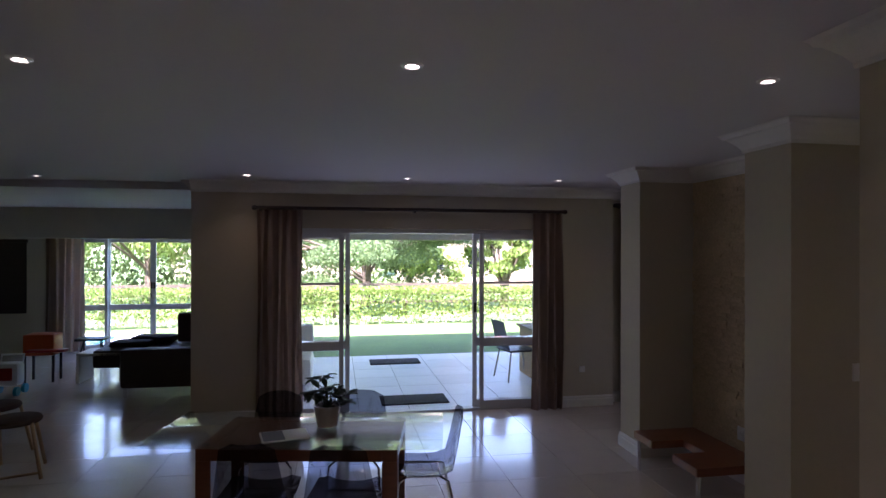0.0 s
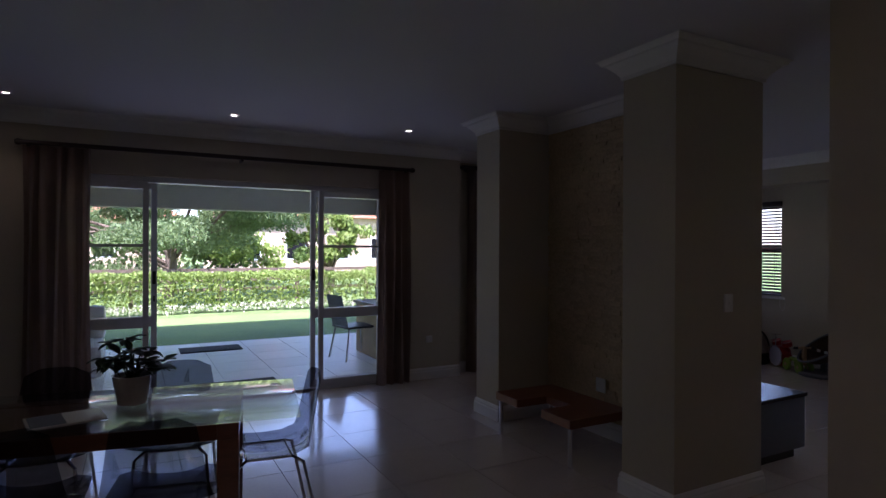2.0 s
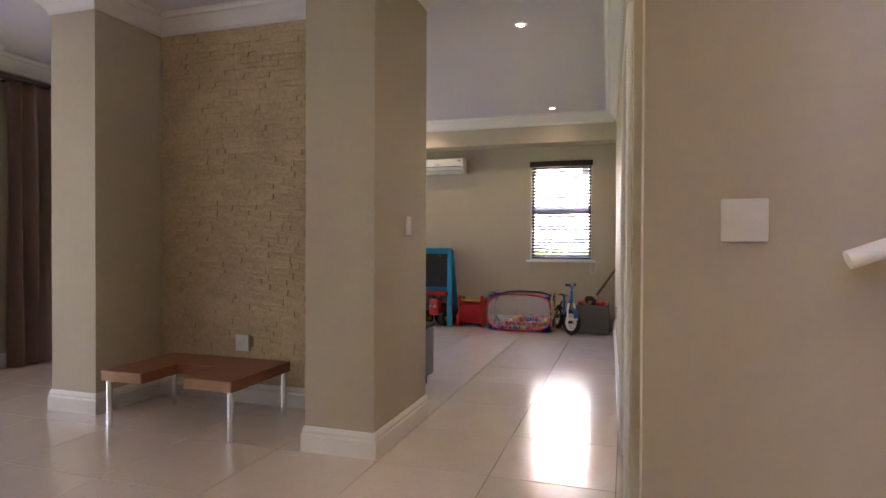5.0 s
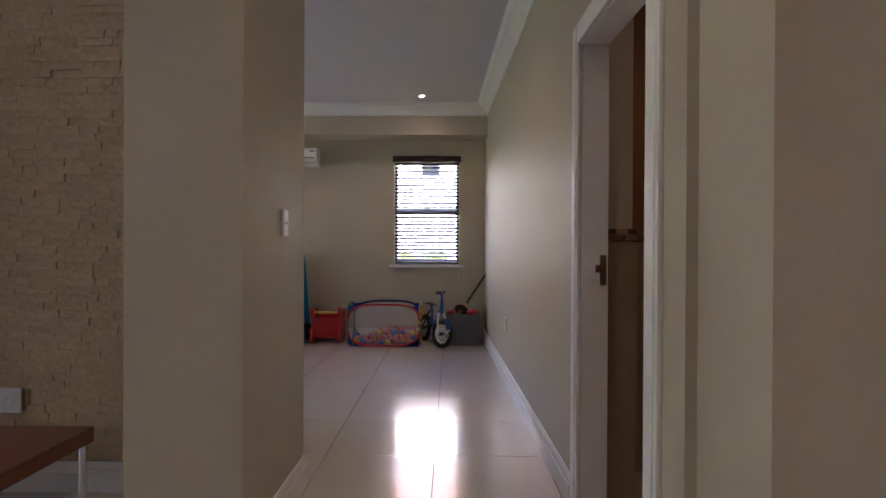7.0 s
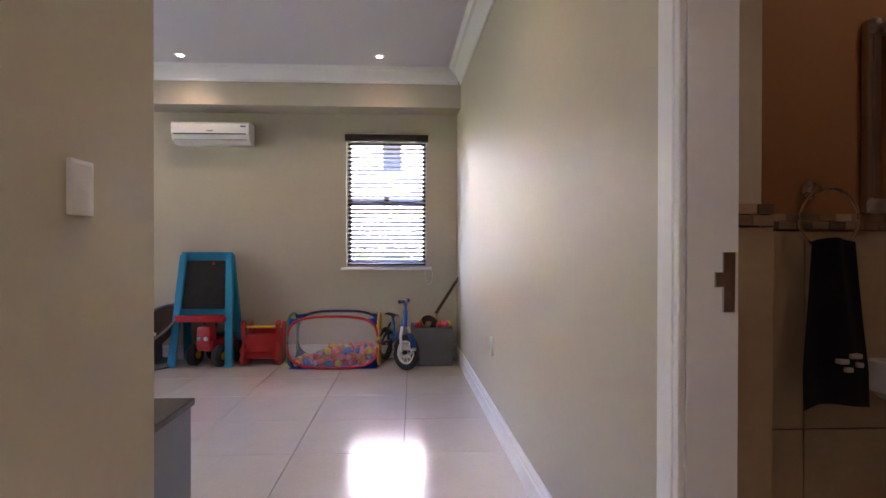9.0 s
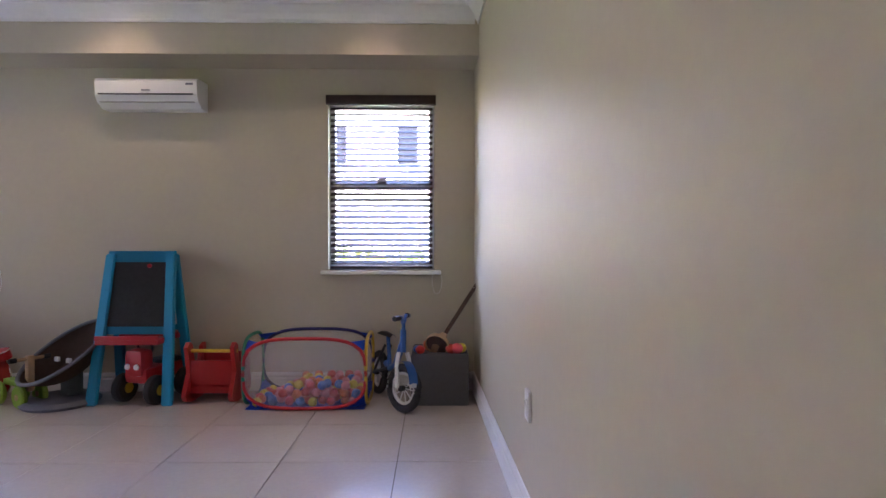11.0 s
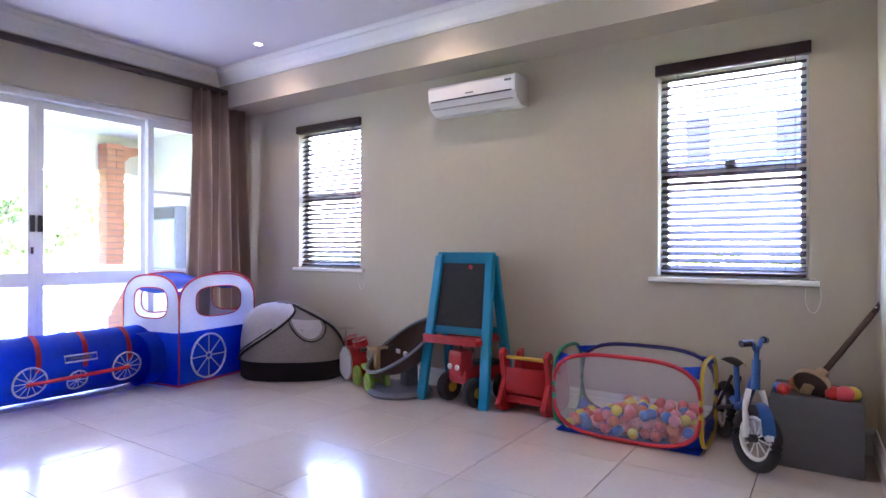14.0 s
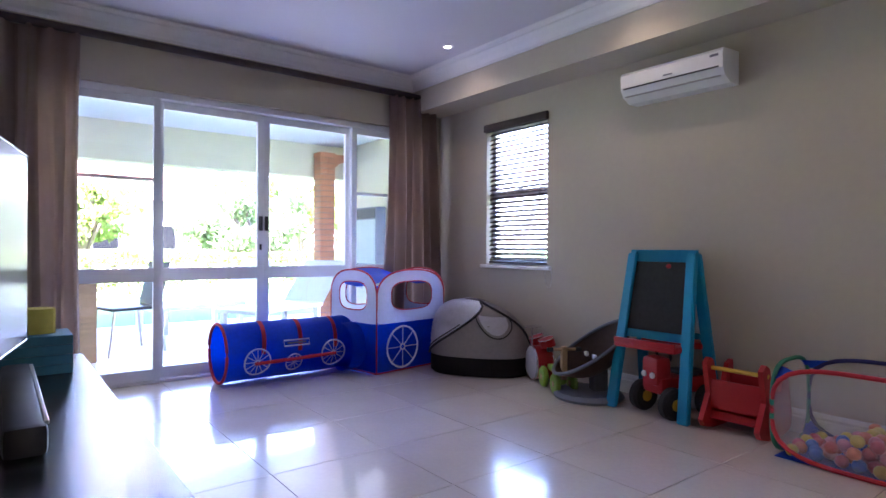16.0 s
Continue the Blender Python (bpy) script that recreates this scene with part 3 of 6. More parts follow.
def wall_plate(name, label, m, w, h, switches=0, holes=False):
    p = thing(name, label, "light switch" if switches else "socket", m)
    part("plate", box(-w / 2, -0.012, -h / 2, w / 2, 0.0, h / 2, 0.004), PLASTIC_W, p)
    part("rim", tube([(-w / 2 + .008, -0.012, -h / 2 + .008), (w / 2 - .008, -0.012, -h / 2 + .008), (w / 2 - .008, -0.012, h / 2 - .008), (-w / 2 + .008, -0.012, h / 2 - .008)], 0.0015, 6, True), PLASTIC_W, p)
    for i in range(switches):
        x = (i - (switches - 1) / 2) * 0.028
        part("rocker", box(x - 0.007, -0.018, -0.006, x + 0.007, -0.010, 0.006, 0.002), PLASTIC_W, p)
    if holes:
        part("outlet", lathe([(0.0, 0.0), (0.016, 0.0), (0.018, 0.004)], 16), WHITE, p, m=pose(0, -0.013, 0, 90, 0, 0))
        part("rocker", box(0.012, -0.016, 0.018, 0.024, -0.010, 0.03, 0.002), PLASTIC_W, p)
    return p


wall_plate("light_switch", "white three lever light switch beside the stairs", pose(1.84, 1.534, 1.142, 0, 0, -90), 0.12, 0.12, 3)
wall_plate("light_switch", "white light switch on the pier", pose(3.105, 3.035, 1.17, 0, 0, 0), 0.075, 0.105, 1)
wall_plate("light_switch", "white light switch beside the curtain", pose(7.44, NORTH_P, 1.13, 0, 0, 0), 0.06, 0.11, 1)
wall_plate("wall_socket", "white wall socket on the stone wall", pose(3.318, 4.29, 0.40, 0, 0, -90), 0.10, 0.11, 0, True)
wall_plate("wall_socket", "white wall socket above the skirting", pose(3.0, NORTH_D, 0.45, 0, 0, 0), 0.075, 0.075, 0, True)
wall_plate("wall_socket", "white wall socket above the skirting", SW @ pose(3.27, 0, 0.46, 0, 0, 180), 0.075, 0.11, 0, True)

# handrail up the stair wall
hr = thing("handrail", "white painted handrail on the stair wall", "handrail")
part("rail", tube([(1.77, 1.305, 1.035), (1.77, 1.10, 1.115), (1.77, 0.2, 1.62), (1.77, -1.6, 2.66)], 0.025, 10), WHITE, hr)
for y, z in ((1.05, 1.11), (-0.5, 2.02)):
    part("bracket", tube([(1.77, y, z - 0.02), (1.79, y, z - 0.07), (1.84, y, z - 0.07)], 0.008, 8), WHITE, hr)

# ---- outside ----
structure("ground", box(-300, 10.6, -0.4, 300, 900, -0.06), GRASS, "sunlit mown lawn")
structure("terrain", box(-300, -300, -0.6, 300, 10.7, -0.45), GRASS)
structure("verandah_floor", box(-8.0, 6.9, -0.3, 14.0, 10.6, -0.035), GROUT, "pale verandah paving")
structure("verandah_ceiling", box(-9.0, 6.98, 2.55, 9.2, 10.9, 2.68), CEILING, "white verandah ceiling")
structure("verandah_beam", box(-9.0, 10.3, 2.06, 9.2, 10.6, 2.55), PLASTER, "cream plastered verandah beam")
structure("verandah_end_wall", box(8.3, 7.9, -0.05, 8.5, 10.6, 2.55), PLASTER, "cream plastered verandah end wall")
structure("roof", sheet_bm([[(-10, 11.2, 2.55), (10, 11.2, 2.55)], [(-10, 3.0, 5.2), (10, 3.0, 5.2)]], 0.1), ROOFTILE)

cab = thing("meter_cabinet", "grey wall cabinet with a black top on the verandah wall", "cabinet")
part("body", box(8.15, 9.15, 0.75, 8.3, 9.75, 1.58, 0.006), GREYPLASTIC, cab, smooth=False)
part("door", box(8.138, 9.18, 0.78, 8.15, 9.72, 1.40, 0.004), material("cabinet_door", (0.33, 0.38, 0.36), 0.5), cab, smooth=False)
part("vent", box(8.138, 9.18, 1.42, 8.15, 9.72, 1.56, 0.003), PLASTIC_K, cab, smooth=False)


def leaves(count, shape, size, seed, rows=None):
    """Small bent leaves scattered over a shape function that gives points."""
    rng = random.Random(seed)
    vs, fs = [], []
    for _ in range(count):
        p = Vector(shape(rng))
        q = Euler((rng.uniform(0, 6.3), rng.uniform(0, 6.3), rng.uniform(0, 6.3))).to_matrix()
        s = size * rng.uniform(0.6, 1.4)
        k = len(vs)
        for a, b, c in ((-0.5, 0, 0), (0, -0.28, 0.08), (0.5, 0, 0), (0, 0.28, 0.08)):
            vs.append(p + q @ Vector((a * s, b * s, c * s)))
        fs.append((k, k + 1, k + 2, k + 3))
    me = bpy.data.meshes.new("mesh")
    me.from_pydata([tuple(v) for v in vs], [], fs)
    return me


def cloud_object(name, me, mat, parent=None):
    me.materials.append(mat)
    ob = new(name, me)
    if parent:
        ob.parent = parent
    return ob


def hedge_shape(x0, x1, y0, y1, z1):
    def f(rng):
        x = rng.uniform(x0, x1)
        top = z1 + 0.10 * noise.noise(Vector((x * 0.9, 0, 3))) + 0.06 * noise.noise(Vector((x * 3.1, 5, 0)))
        u = rng.random()
        if u < 0.55:
            return (x, y0 + 0.15 * noise.noise(Vector((x, 1, 2))) + abs(rng.gauss(0, 0.12)), rng.uniform(0.05, top))
        return (x, rng.uniform(y0, y1), top - abs(rng.gauss(0, 0.08)))
    return f


tagged(cloud_object("hedge", leaves(52000, hedge_shape(-16, 14, 15.2, 16.4, 0.87), 0.075, 3), LEAF2), "trimmed green garden hedge behind the lawn", "hedge", kind="stuff")
tagged(cloud_object("flower_border", leaves(3500, hedge_shape(-14, 13, 14.6, 15.2, 0.20), 0.07, 5), material("pale_flowers", (0.30, 0.31, 0.22), 0.7, vary=0.4)), "low pale flowers along the hedge", "flowers", kind="stuff")

tagged(cloud_object("shrubs", leaves(26000, hedge_shape(-24, 4.5, 25.0, 27.5, 2.3), 0.2, 8), LEAF), "loose green shrubs across the far garden", "shrubs", kind="stuff")


def tree(x, y, height, spread, label, seed, mat, count=9000, flat=0.45, size=0.2):
    rng = random.Random(seed)
    t = thing("tree", label, "tree", pose(x, y, -0.08), "garden trees")
    bm = bmesh.new()
    tube_bm(bm, [(0, 0, 0), (0.08, 0.05, height * 0.22), (0.02, 0.1, height * 0.45)], 0.16, 8)
    tips = []
    for k in range(11):
        a = k * 2.4
        r = spread * rng.uniform(0.35, 0.95)
        tip = (r * math.cos(a), r * math.sin(a), height * rng.uniform(0.55, 1.0) - 0.25 * r)
        tube_bm(bm, [(0.05, 0.05, height * rng.uniform(0.2, 0.42)), (tip[0] * 0.45, tip[1] * 0.45, height * 0.5), tip], 0.05, 6)
        tips.append(Vector(tip))
        for s in range(3):
            tips.append(Vector(tip) + Vector((rng.gauss(0, 0.22), rng.gauss(0, 0.22), rng.gauss(0, 0.1))) * spread)
    part("trunk", bm, BARK, t)
    clumps = [(p, rng.uniform(0.16, 0.34) * spread) for p in tips]

    def f(q):
        p, r = q.choice(clumps)
        d = Vector((q.gauss(0, 1), q.gauss(0, 1), q.gauss(0, 1))).normalized() * r * q.random() ** 0.45
        return (p.x + d.x, p.y + d.y, p.z + d.z * flat)
    cloud_object("crown", leaves(count, f, size, seed), mat, t)
    return t


tree(1.0, 20.0, 4.1, 4.6, "spreading green garden tree behind the hedge", 11, LEAF, 110000, 0.32, 0.085)
tree(-6.5, 22.0, 4.6, 3.0, "leafy green tree beyond the lawn", 12, LEAF2, 16000, 0.6, 0.13)
tree(-10.5, 20.0, 4.4, 2.6, "leafy green tree beyond the lawn", 13, LEAF, 14000, 0.6, 0.13)
tree(5.6, 19.0, 2.7, 1.1, "small round green tree behind the hedge", 14, LEAF2, 5000, 0.8, 0.14)
tree(3.2, 26.0, 2.6, 2.0, "low green shrub tree in the far garden", 15, LEAF2, 5000, 0.7)
tree(9.5, 17.5, 2.6, 1.5, "bushy green tree by the verandah end", 16, LEAF, 7000, 0.8, 0.15)
tree(-15.0, 25.0, 5.0, 3.5, "tall green tree in the far garden", 17, LEAF, 8000, 0.7)
tree(13.0, 6.2, 1.35, 1.0, "bushy green shrub beside the house", 19, LEAF, 5000, 0.9, 0.13)
tree(13.5, 3.4, 0.95, 1.1, "bushy green shrub beside the house", 20, LEAF2, 5000, 0.9, 0.13)
tree(13.5, 24.0, 4.0, 2.5, "green tree in the far garden", 18, LEAF2, 6000, 0.7)


def far_house(x, y, w, d, h, turn, label, panes, paint):
    hs = thing("house", label, "house", pose(x, y, -0.06, 0, 0, turn), "neighbouring houses")
    part("wall", wall_bm(bmesh.new(), 'x', -d / 2, d, -w / 2, w / 2, 0, h, []), paint, hs, smooth=False)
    ro = bmesh.new()
    v = [ro.verts.new(p) for p in ((-w / 2 - .4, -d / 2 - .4, h), (w / 2 + .4, -d / 2 - .4, h), (w / 2 + .4, d / 2 + .4, h), (-w / 2 - .4, d / 2 + .4, h), (-w / 2 + d / 2, 0, h + d * .35), (w / 2 - d / 2, 0, h + d * .35))]
    for q in ((0, 1, 5, 4), (1, 2, 5), (2, 3, 4, 5), (3, 0, 4), (3, 2, 1, 0)):
        ro.faces.new([v[i] for i in q])
    part("roof", ro, ROOFTILE, hs, smooth=False)
    for cx, z, ww, wh in panes:
        wnd = part("window", box(cx - ww / 2 - 0.08, -d / 2 - 0.03, z - 0.08, cx + ww / 2 + 0.08, -d / 2 + 0.02, z + wh + 0.08, 0.01), ALU, hs, smooth=False)
        part("pane", box(cx - ww / 2, -d / 2 - 0.045, z, cx + ww / 2, -d / 2 - 0.028, z + wh), SCREEN, wnd, smooth=False)
    return hs


far_house(9.0, 36.0, 10.0, 8.0, 3.2, 0, "peach walled house with red tiled roof across the garden", [(-3.6 + 2.4 * k, 0.95, 1.0, 1.1) for k in range(4)], PEACH)
far_house(-4.0, 46.0, 14.0, 8.0, 3.2, 0, "peach walled house with tiled roof far off", [(-5.0 + 2.5 * k, 0.95, 1.0, 1.1) for k in range(5)], PEACH)
far_house(26.0, 3.0, 20.0, 8.0, 7.6, -90, "white two storey house next door", [(-4.7 + 2.29 * k, 3.7, 0.65, 1.2) for k in range(6)], WHITE)

fence = thing("fence", "low dark rail fence behind the hedge", "fence")
for i in range(16):
    part("post", box(-16 + i * 2 - 0.05, 16.6, -0.06, -16 + i * 2 + 0.05, 16.7, 0.95), BARK, fence, smooth=False)
for z in (0.4, 0.65, 0.9):
    part("rail", box(-16, 16.57, z - 0.04, 14, 16.6, z + 0.04), BARK, fence, smooth=False)

pool = thing("pool", "blue swimming pool with pale paved edge", "pool", kind="structure")
part("water", box(-9.5, 11.4, -0.058, -4.6, 14.2, -0.05), POOL, pool, smooth=False)
rim = bmesh.new()
for a, b, c, d in ((-9.8, 11.1, -9.5, 14.5), (-4.6, 11.1, -4.3, 14.5), (-9.5, 11.1, -4.6, 11.4), (-9.5, 14.2, -4.6, 14.5)):
    box_bm(rim, a, b, -0.1, c, d, -0.03)
part("edge", rim, PAVING, pool, smooth=False)

# ---- bathroom beyond the doorway ----
structure("bath_floor_wall_south", box(2.15, -0.5, 0, 5.0, -0.35, CEIL), BATHWALL)
structure("wall_bath_east", box(3.62, -0.35, 0, 3.75, 1.77, CEIL), BATHWALL, "warm brown painted bathroom wall")
structure("wall_bath_west", box(2.155, -0.35, 0, 2.2, 1.72, CEIL), BATHWALL)
structure("wall_bath_stub", box(3.26, 1.605, 0, 3.62, 1.775, CEIL), PLASTER)

dl = thing("door_lining", "white painted timber door lining with a steel latch plate", "door frame", SW, kind="structure")
for a, b in ((DOOR_B[0] - 0.075, DOOR_B[0] + 0.02), (DOOR_B[1] - 0.02, DOOR_B[1] + 0.075)):
    bm = bmesh.new()
    box_bm(bm, a, 0.0, 0, b, 0.016, DOOR_B[2] + 0.06, 0.004)
    box_bm(bm, a + 0.02, 0.010, 0, b - 0.03, 0.020, DOOR_B[2] + 0.06, 0.004)
    part("architrave", bm, WHITE, dl, smooth=False)
for a, b in ((DOOR_B[0], DOOR_B[0] + 0.022), (DOOR_B[1] - 0.022, DOOR_B[1])):
    part("jamb", box(a, -0.108, 0, b, -0.001, DOOR_B[2]), WHITE, dl, smooth=False)
part("stop", box(DOOR_B[0] + 0.022, -0.105, 0, DOOR_B[0] + 0.034, -0.08, DOOR_B[2]), WHITE, dl, smooth=False)
part("head", box(DOOR_B[0] + 0.022, -0.108, DOOR_B[2] - 0.022, DOOR_B[1] - 0.022, -0.001, DOOR_B[2] - 0.001), WHITE, dl, smooth=False)
part("head_trim", box(DOOR_B[0] + 0.02, 0.0, DOOR_B[2] - 0.02, DOOR_B[1] - 0.02, 0.02, DOOR_B[2] + 0.06, 0.004), WHITE, dl, smooth=False)
lp = part("latch_plate", box(DOOR_B[1] - 0.026, -0.10, 0.93, DOOR_B[1] - 0.0215, -0.075, 1.05, 0.001), STEEL, dl, "dull steel latch plate", smooth=False)
part("lip", box(DOOR_B[1] - 0.03, -0.075, 0.98, DOOR_B[1] - 0.024, -0.057, 1.01), STEEL, lp, smooth=False)

wt = thing("bath_tiles", "beige wall tiles with a mosaic strip on top", "wall tiles", kind="structure")
BT = mesh_of(box(-0.006, -0.198, -0.289, 0.0, 0.198, 0.289, 0.0015), BATHTILE)
for r in range(2):
    for k in range(5):
        shared("tile", BT, wt, pose(3.618, 1.455 - 0.4 * k, 0.235 + r * 0.582))
part("stub_tile", box(3.235, 1.592, 0, 3.2605, 1.765, 1.104, 0.001), BATHTILE, wt, smooth=False)
MS = mesh_of(box(-0.010, -0.024, -0.011, 0.0, 0.024, 0.011, 0.001), MOSAIC)
for r in range(2):
    for k in range(34):
        shared("mosaic", MS, wt, pose(3.618, 1.66 - 0.05 * k - 0.02 * r, 1.122 + r * 0.0235))
    for k in range(3):
        part("mosaic", box(3.230, 1.594 + 0.05 * k - 0.012 * r * (k > 0), 1.108 + r * 0.0255, 3.2605, 1.642 + 0.05 * k - 0.012 * r * (k < 2), 1.131 + r * 0.0255, 0.001), MOSAIC, wt, smooth=False)

ring = thing("towel_ring", "chrome towel ring on the bathroom wall", "towel ring", pose(0, -0.115, -0.045))
part("boss", lathe([(0, 0), (0.026, 0), (0.026, 0.008), (0.012, 0.014), (0.012, 0.04), (0, 0.044)], 18), CHROME, ring, m=pose(3.612, 1.36, 1.27, 0, -90, 0))
part("ring", tube([(3.575, 1.325 + 0.088 * math.cos(q), 1.185 + 0.088 * math.sin(q)) for q in [k * math.pi / 16 for k in range(32)]], 0.0055, 8, True), CHROME, ring)
grid = []
for r in range(15):
    v = r / 14
    w = 0.062 + 0.045 * min(1, v * 1.3)
    grid.append([(3.575 - 0.022 + 0.014 * math.sin(9 * u + 2 * v) - 0.012 * v, 1.325 + (u - 0.5) * 2 * w, 1.10 + 0.012 * math.sin(3.1 * u) - 0.47 * v) for u in [i / 16 for i in range(17)]])
tw = thing("hand_towel", "black hand towel with a pale printed motif hanging from the ring", "towel", pose(0, -0.115, -0.025))
part("cloth", sheet_bm(grid, 0.012), TOWEL, tw)
for y, z, w in ((1.315, 0.765, 0.028), (1.28, 0.780, 0.034), (1.30, 0.742, 0.022), (1.268, 0.755, 0.018)):
    part("motif", box(3.522, y - w / 2, z - 0.007, 3.548, y + w / 2, z + 0.007, 0.003), GREY_CLOTH, tw, "pale printed motif")

mi = thing("wall_mirror", "rectangular mirror in an ornate silver frame on the bathroom wall", "mirror")
part("glass", box(3.60, 0.52, 1.20, 3.606, 1.045, 1.68), MIRROR, mi, smooth=False)
mf = bmesh.new()
for a, b, c, d in ((0.48, 1.16, 0.52, 1.72), (1.045, 1.16, 1.085, 1.72), (0.52, 1.16, 1.045, 1.20), (0.52, 1.68, 1.045, 1.72)):
    box_bm(mf, 3.585, a, b, 3.617, c, d, 0.006)
    box_bm(mf, 3.578, a + 0.012, b + 0.012, 3.587, c - 0.012, d - 0.012, 0.003)
part("mirror_frame", mf, STEEL, mi, smooth=False)
for y in (0.50, 1.065):
    for z in (1.18, 1.70):
        part("corner_boss", lathe([(0, 0.022), (0.014, 0.018), (0.02, 0.008), (0.026, 0.0)], 14), STEEL, mi, m=pose(3.585, y, z, 0, -90, 0))
bs = thing("wash_basin", "white ceramic block wash basin hung on the bathroom wall", "basin")
bb = bmesh.new()
rim_ = [(3.22, 0.50), (3.61, 0.50), (3.61, 1.07), (3.22, 1.07)]
rings = []
for inset, z in ((0.05, 0.615), (0.0, 0.645), (0.0, 0.728), (0.008, 0.735), (0.035, 0.735), (0.05, 0.725), (0.10, 0.65)):
    rings.append([bb.verts.new((x + (inset if x < 3.4 else -inset * (z > 0.72)), y + (inset if y < 0.8 else -inset), z)) for x, y in rim_])
for lo, hi in zip(rings, rings[1:]):
    for k in range(4):
        bb.faces.new((lo[k], lo[(k + 1) % 4], hi[(k + 1) % 4], hi[k]))
bb.faces.new(rings[0][::-1])
bb.faces.new(rings[-1])
part("bowl", bb, CERAMIC, bs, smooth=False)
part("tap", tube([(3.575, 0.785, 0.73), (3.575, 0.785, 0.86), (3.54, 0.785, 0.89), (3.48, 0.785, 0.87)], 0.012, 8), CHROME, bs)
part("trap", tube([(3.42, 0.9, 0.62), (3.42, 0.9, 0.56), (3.47, 0.9, 0.53), (3.612, 0.9, 0.53)], 0.018, 10), CHROME, bs, "chrome waste trap")
so = thing("soap_bottle", "pink liquid soap bottle with a black pump on the basin", "bottle", pose(3.555, 0.935, 0.735))
sb_ = part("bottle", lathe([(0, 0), (0.028, 0), (0.031, 0.006), (0.031, 0.085), (0.024, 0.102), (0.012, 0.108), (0, 0.108)], 18), material("pink_soap", (0.42, 0.13, 0.08), 0.2, coat=0.4), so)
part("pump", tube([(0, 0, 0.105), (0, 0, 0.148), (-0.008, 0.0, 0.155), (-0.035, 0.0, 0.150)], 0.007, 8), PLASTIC_K, so, "black pump head")
part("collar", lathe([(0, 0.106), (0.015, 0.106), (0.015, 0.124), (0, 0.126)], 14), PLASTIC_K, so)
part("label", box(-0.033, -0.016, 0.03, -0.0295, 0.016, 0.075), GREY_CLOTH, so, smooth=False)

# ---- dining place ----
tb = thing("dining_table", "glass topped dining table with thick dark red wooden legs", "table", pose(-0.12, 3.90, 0, 0, 0, -10.7))
part("glass_top", box(-0.89, -0.37, 0.738, 0.89, 0.37, 0.75, 0.004), TABLEGLASS, tb, "thick clear glass top")
for x in (-0.50, 0.585):
    for y in (-0.28, 0.28):
        part("leg", box(x - 0.045, y - 0.045, 0, x + 0.045, y + 0.045, 0.655, 0.004), REDWOOD, tb, smooth=False)
    part("cross_rail", box(x - 0.045, -0.325, 0.655, x + 0.045, 0.325, 0.725, 0.003), REDWOOD, tb, smooth=False)
for y in (-0.28, 0.28):
    part("long_rail", box(-0.455, y - 0.045, 0.656, 0.54, y + 0.045, 0.724, 0.003), REDWOOD, tb, smooth=False)
part("board", box(-0.453, -0.234, 0.695, 0.538, 0.234, 0.720, 0.002), REDWOOD, tb, "dark red wooden board below the glass", smooth=False)
for x in (-0.50, 0.585):
    for y in (-0.28, 0.28):
        part("spacer", rod((x, y, 0.725), (x, y, 0.738), 0.02), CHROME, tb)


def shell_chair(m):
    c = thing("dining_chair", "smoke grey see-through shell chair on thin chrome legs", "chair", m, "chairs round the table")
    grid = []
    prof = [(-0.20, 0.455), (-0.19, 0.445), (-0.10, 0.432), (0.0, 0.425), (0.10, 0.43), (0.17, 0.455), (0.205, 0.51), (0.225, 0.6), (0.245, 0.7), (0.262, 0.79), (0.268, 0.825)]
    for i, (y, z) in enumerate(prof):
        v = i / (len(prof) - 1)
        w = 0.205 + 0.015 * math.sin(math.pi * min(1, v * 1.6)) - 0.045 * max(0, v - 0.5) ** 1.2 - (0.055 if i in (0, len(prof) - 1) else 0) - 0.05 * max(0, v - 0.6) / 0.4
        row = []
        for k in range(11):
            u = k / 5 - 1
            lift = 0.028 * abs(u) ** 2.5
            row.append((w * u, y - (lift if z > 0.5 else 0), z + (lift if z < 0.5 else 0)))
        grid.append(row)
    part("shell", sheet_bm(grid, 0.006), SMOKE, c, "smoke grey see-through plastic shell")
    for s in (-1, 1):
        part("leg", tube([(s * 0.13, -0.12, 0.425), (s * 0.17, -0.17, 0.40), (s * 0.20, -0.22, 0.0)], 0.0085, 8), CHROME, c)
        part("leg", tube([(s * 0.13, 0.10, 0.42), (s * 0.17, 0.15, 0.40), (s * 0.20, 0.24, 0.0)], 0.0085, 8), CHROME, c)
    part("seat_frame", tube([(-0.13, -0.12, 0.425), (0.13, -0.12, 0.425), (0.13, 0.10, 0.42), (-0.13, 0.10, 0.42)], 0.008, 8, True), CHROME, c)
    return c


ch = shell_chair(pose(0.66, 3.94, 0, 0, 0, -94))
for m in (pose(-0.36, 3.66, 0, 0, 0, 172), pose(0.15, 3.55, 0, 0, 0, 168), pose(-0.36, 4.36, 0, 0, 0, -8), pose(0.24, 4.28, 0, 0, 0, -12)):
    copy_thing(ch, m)

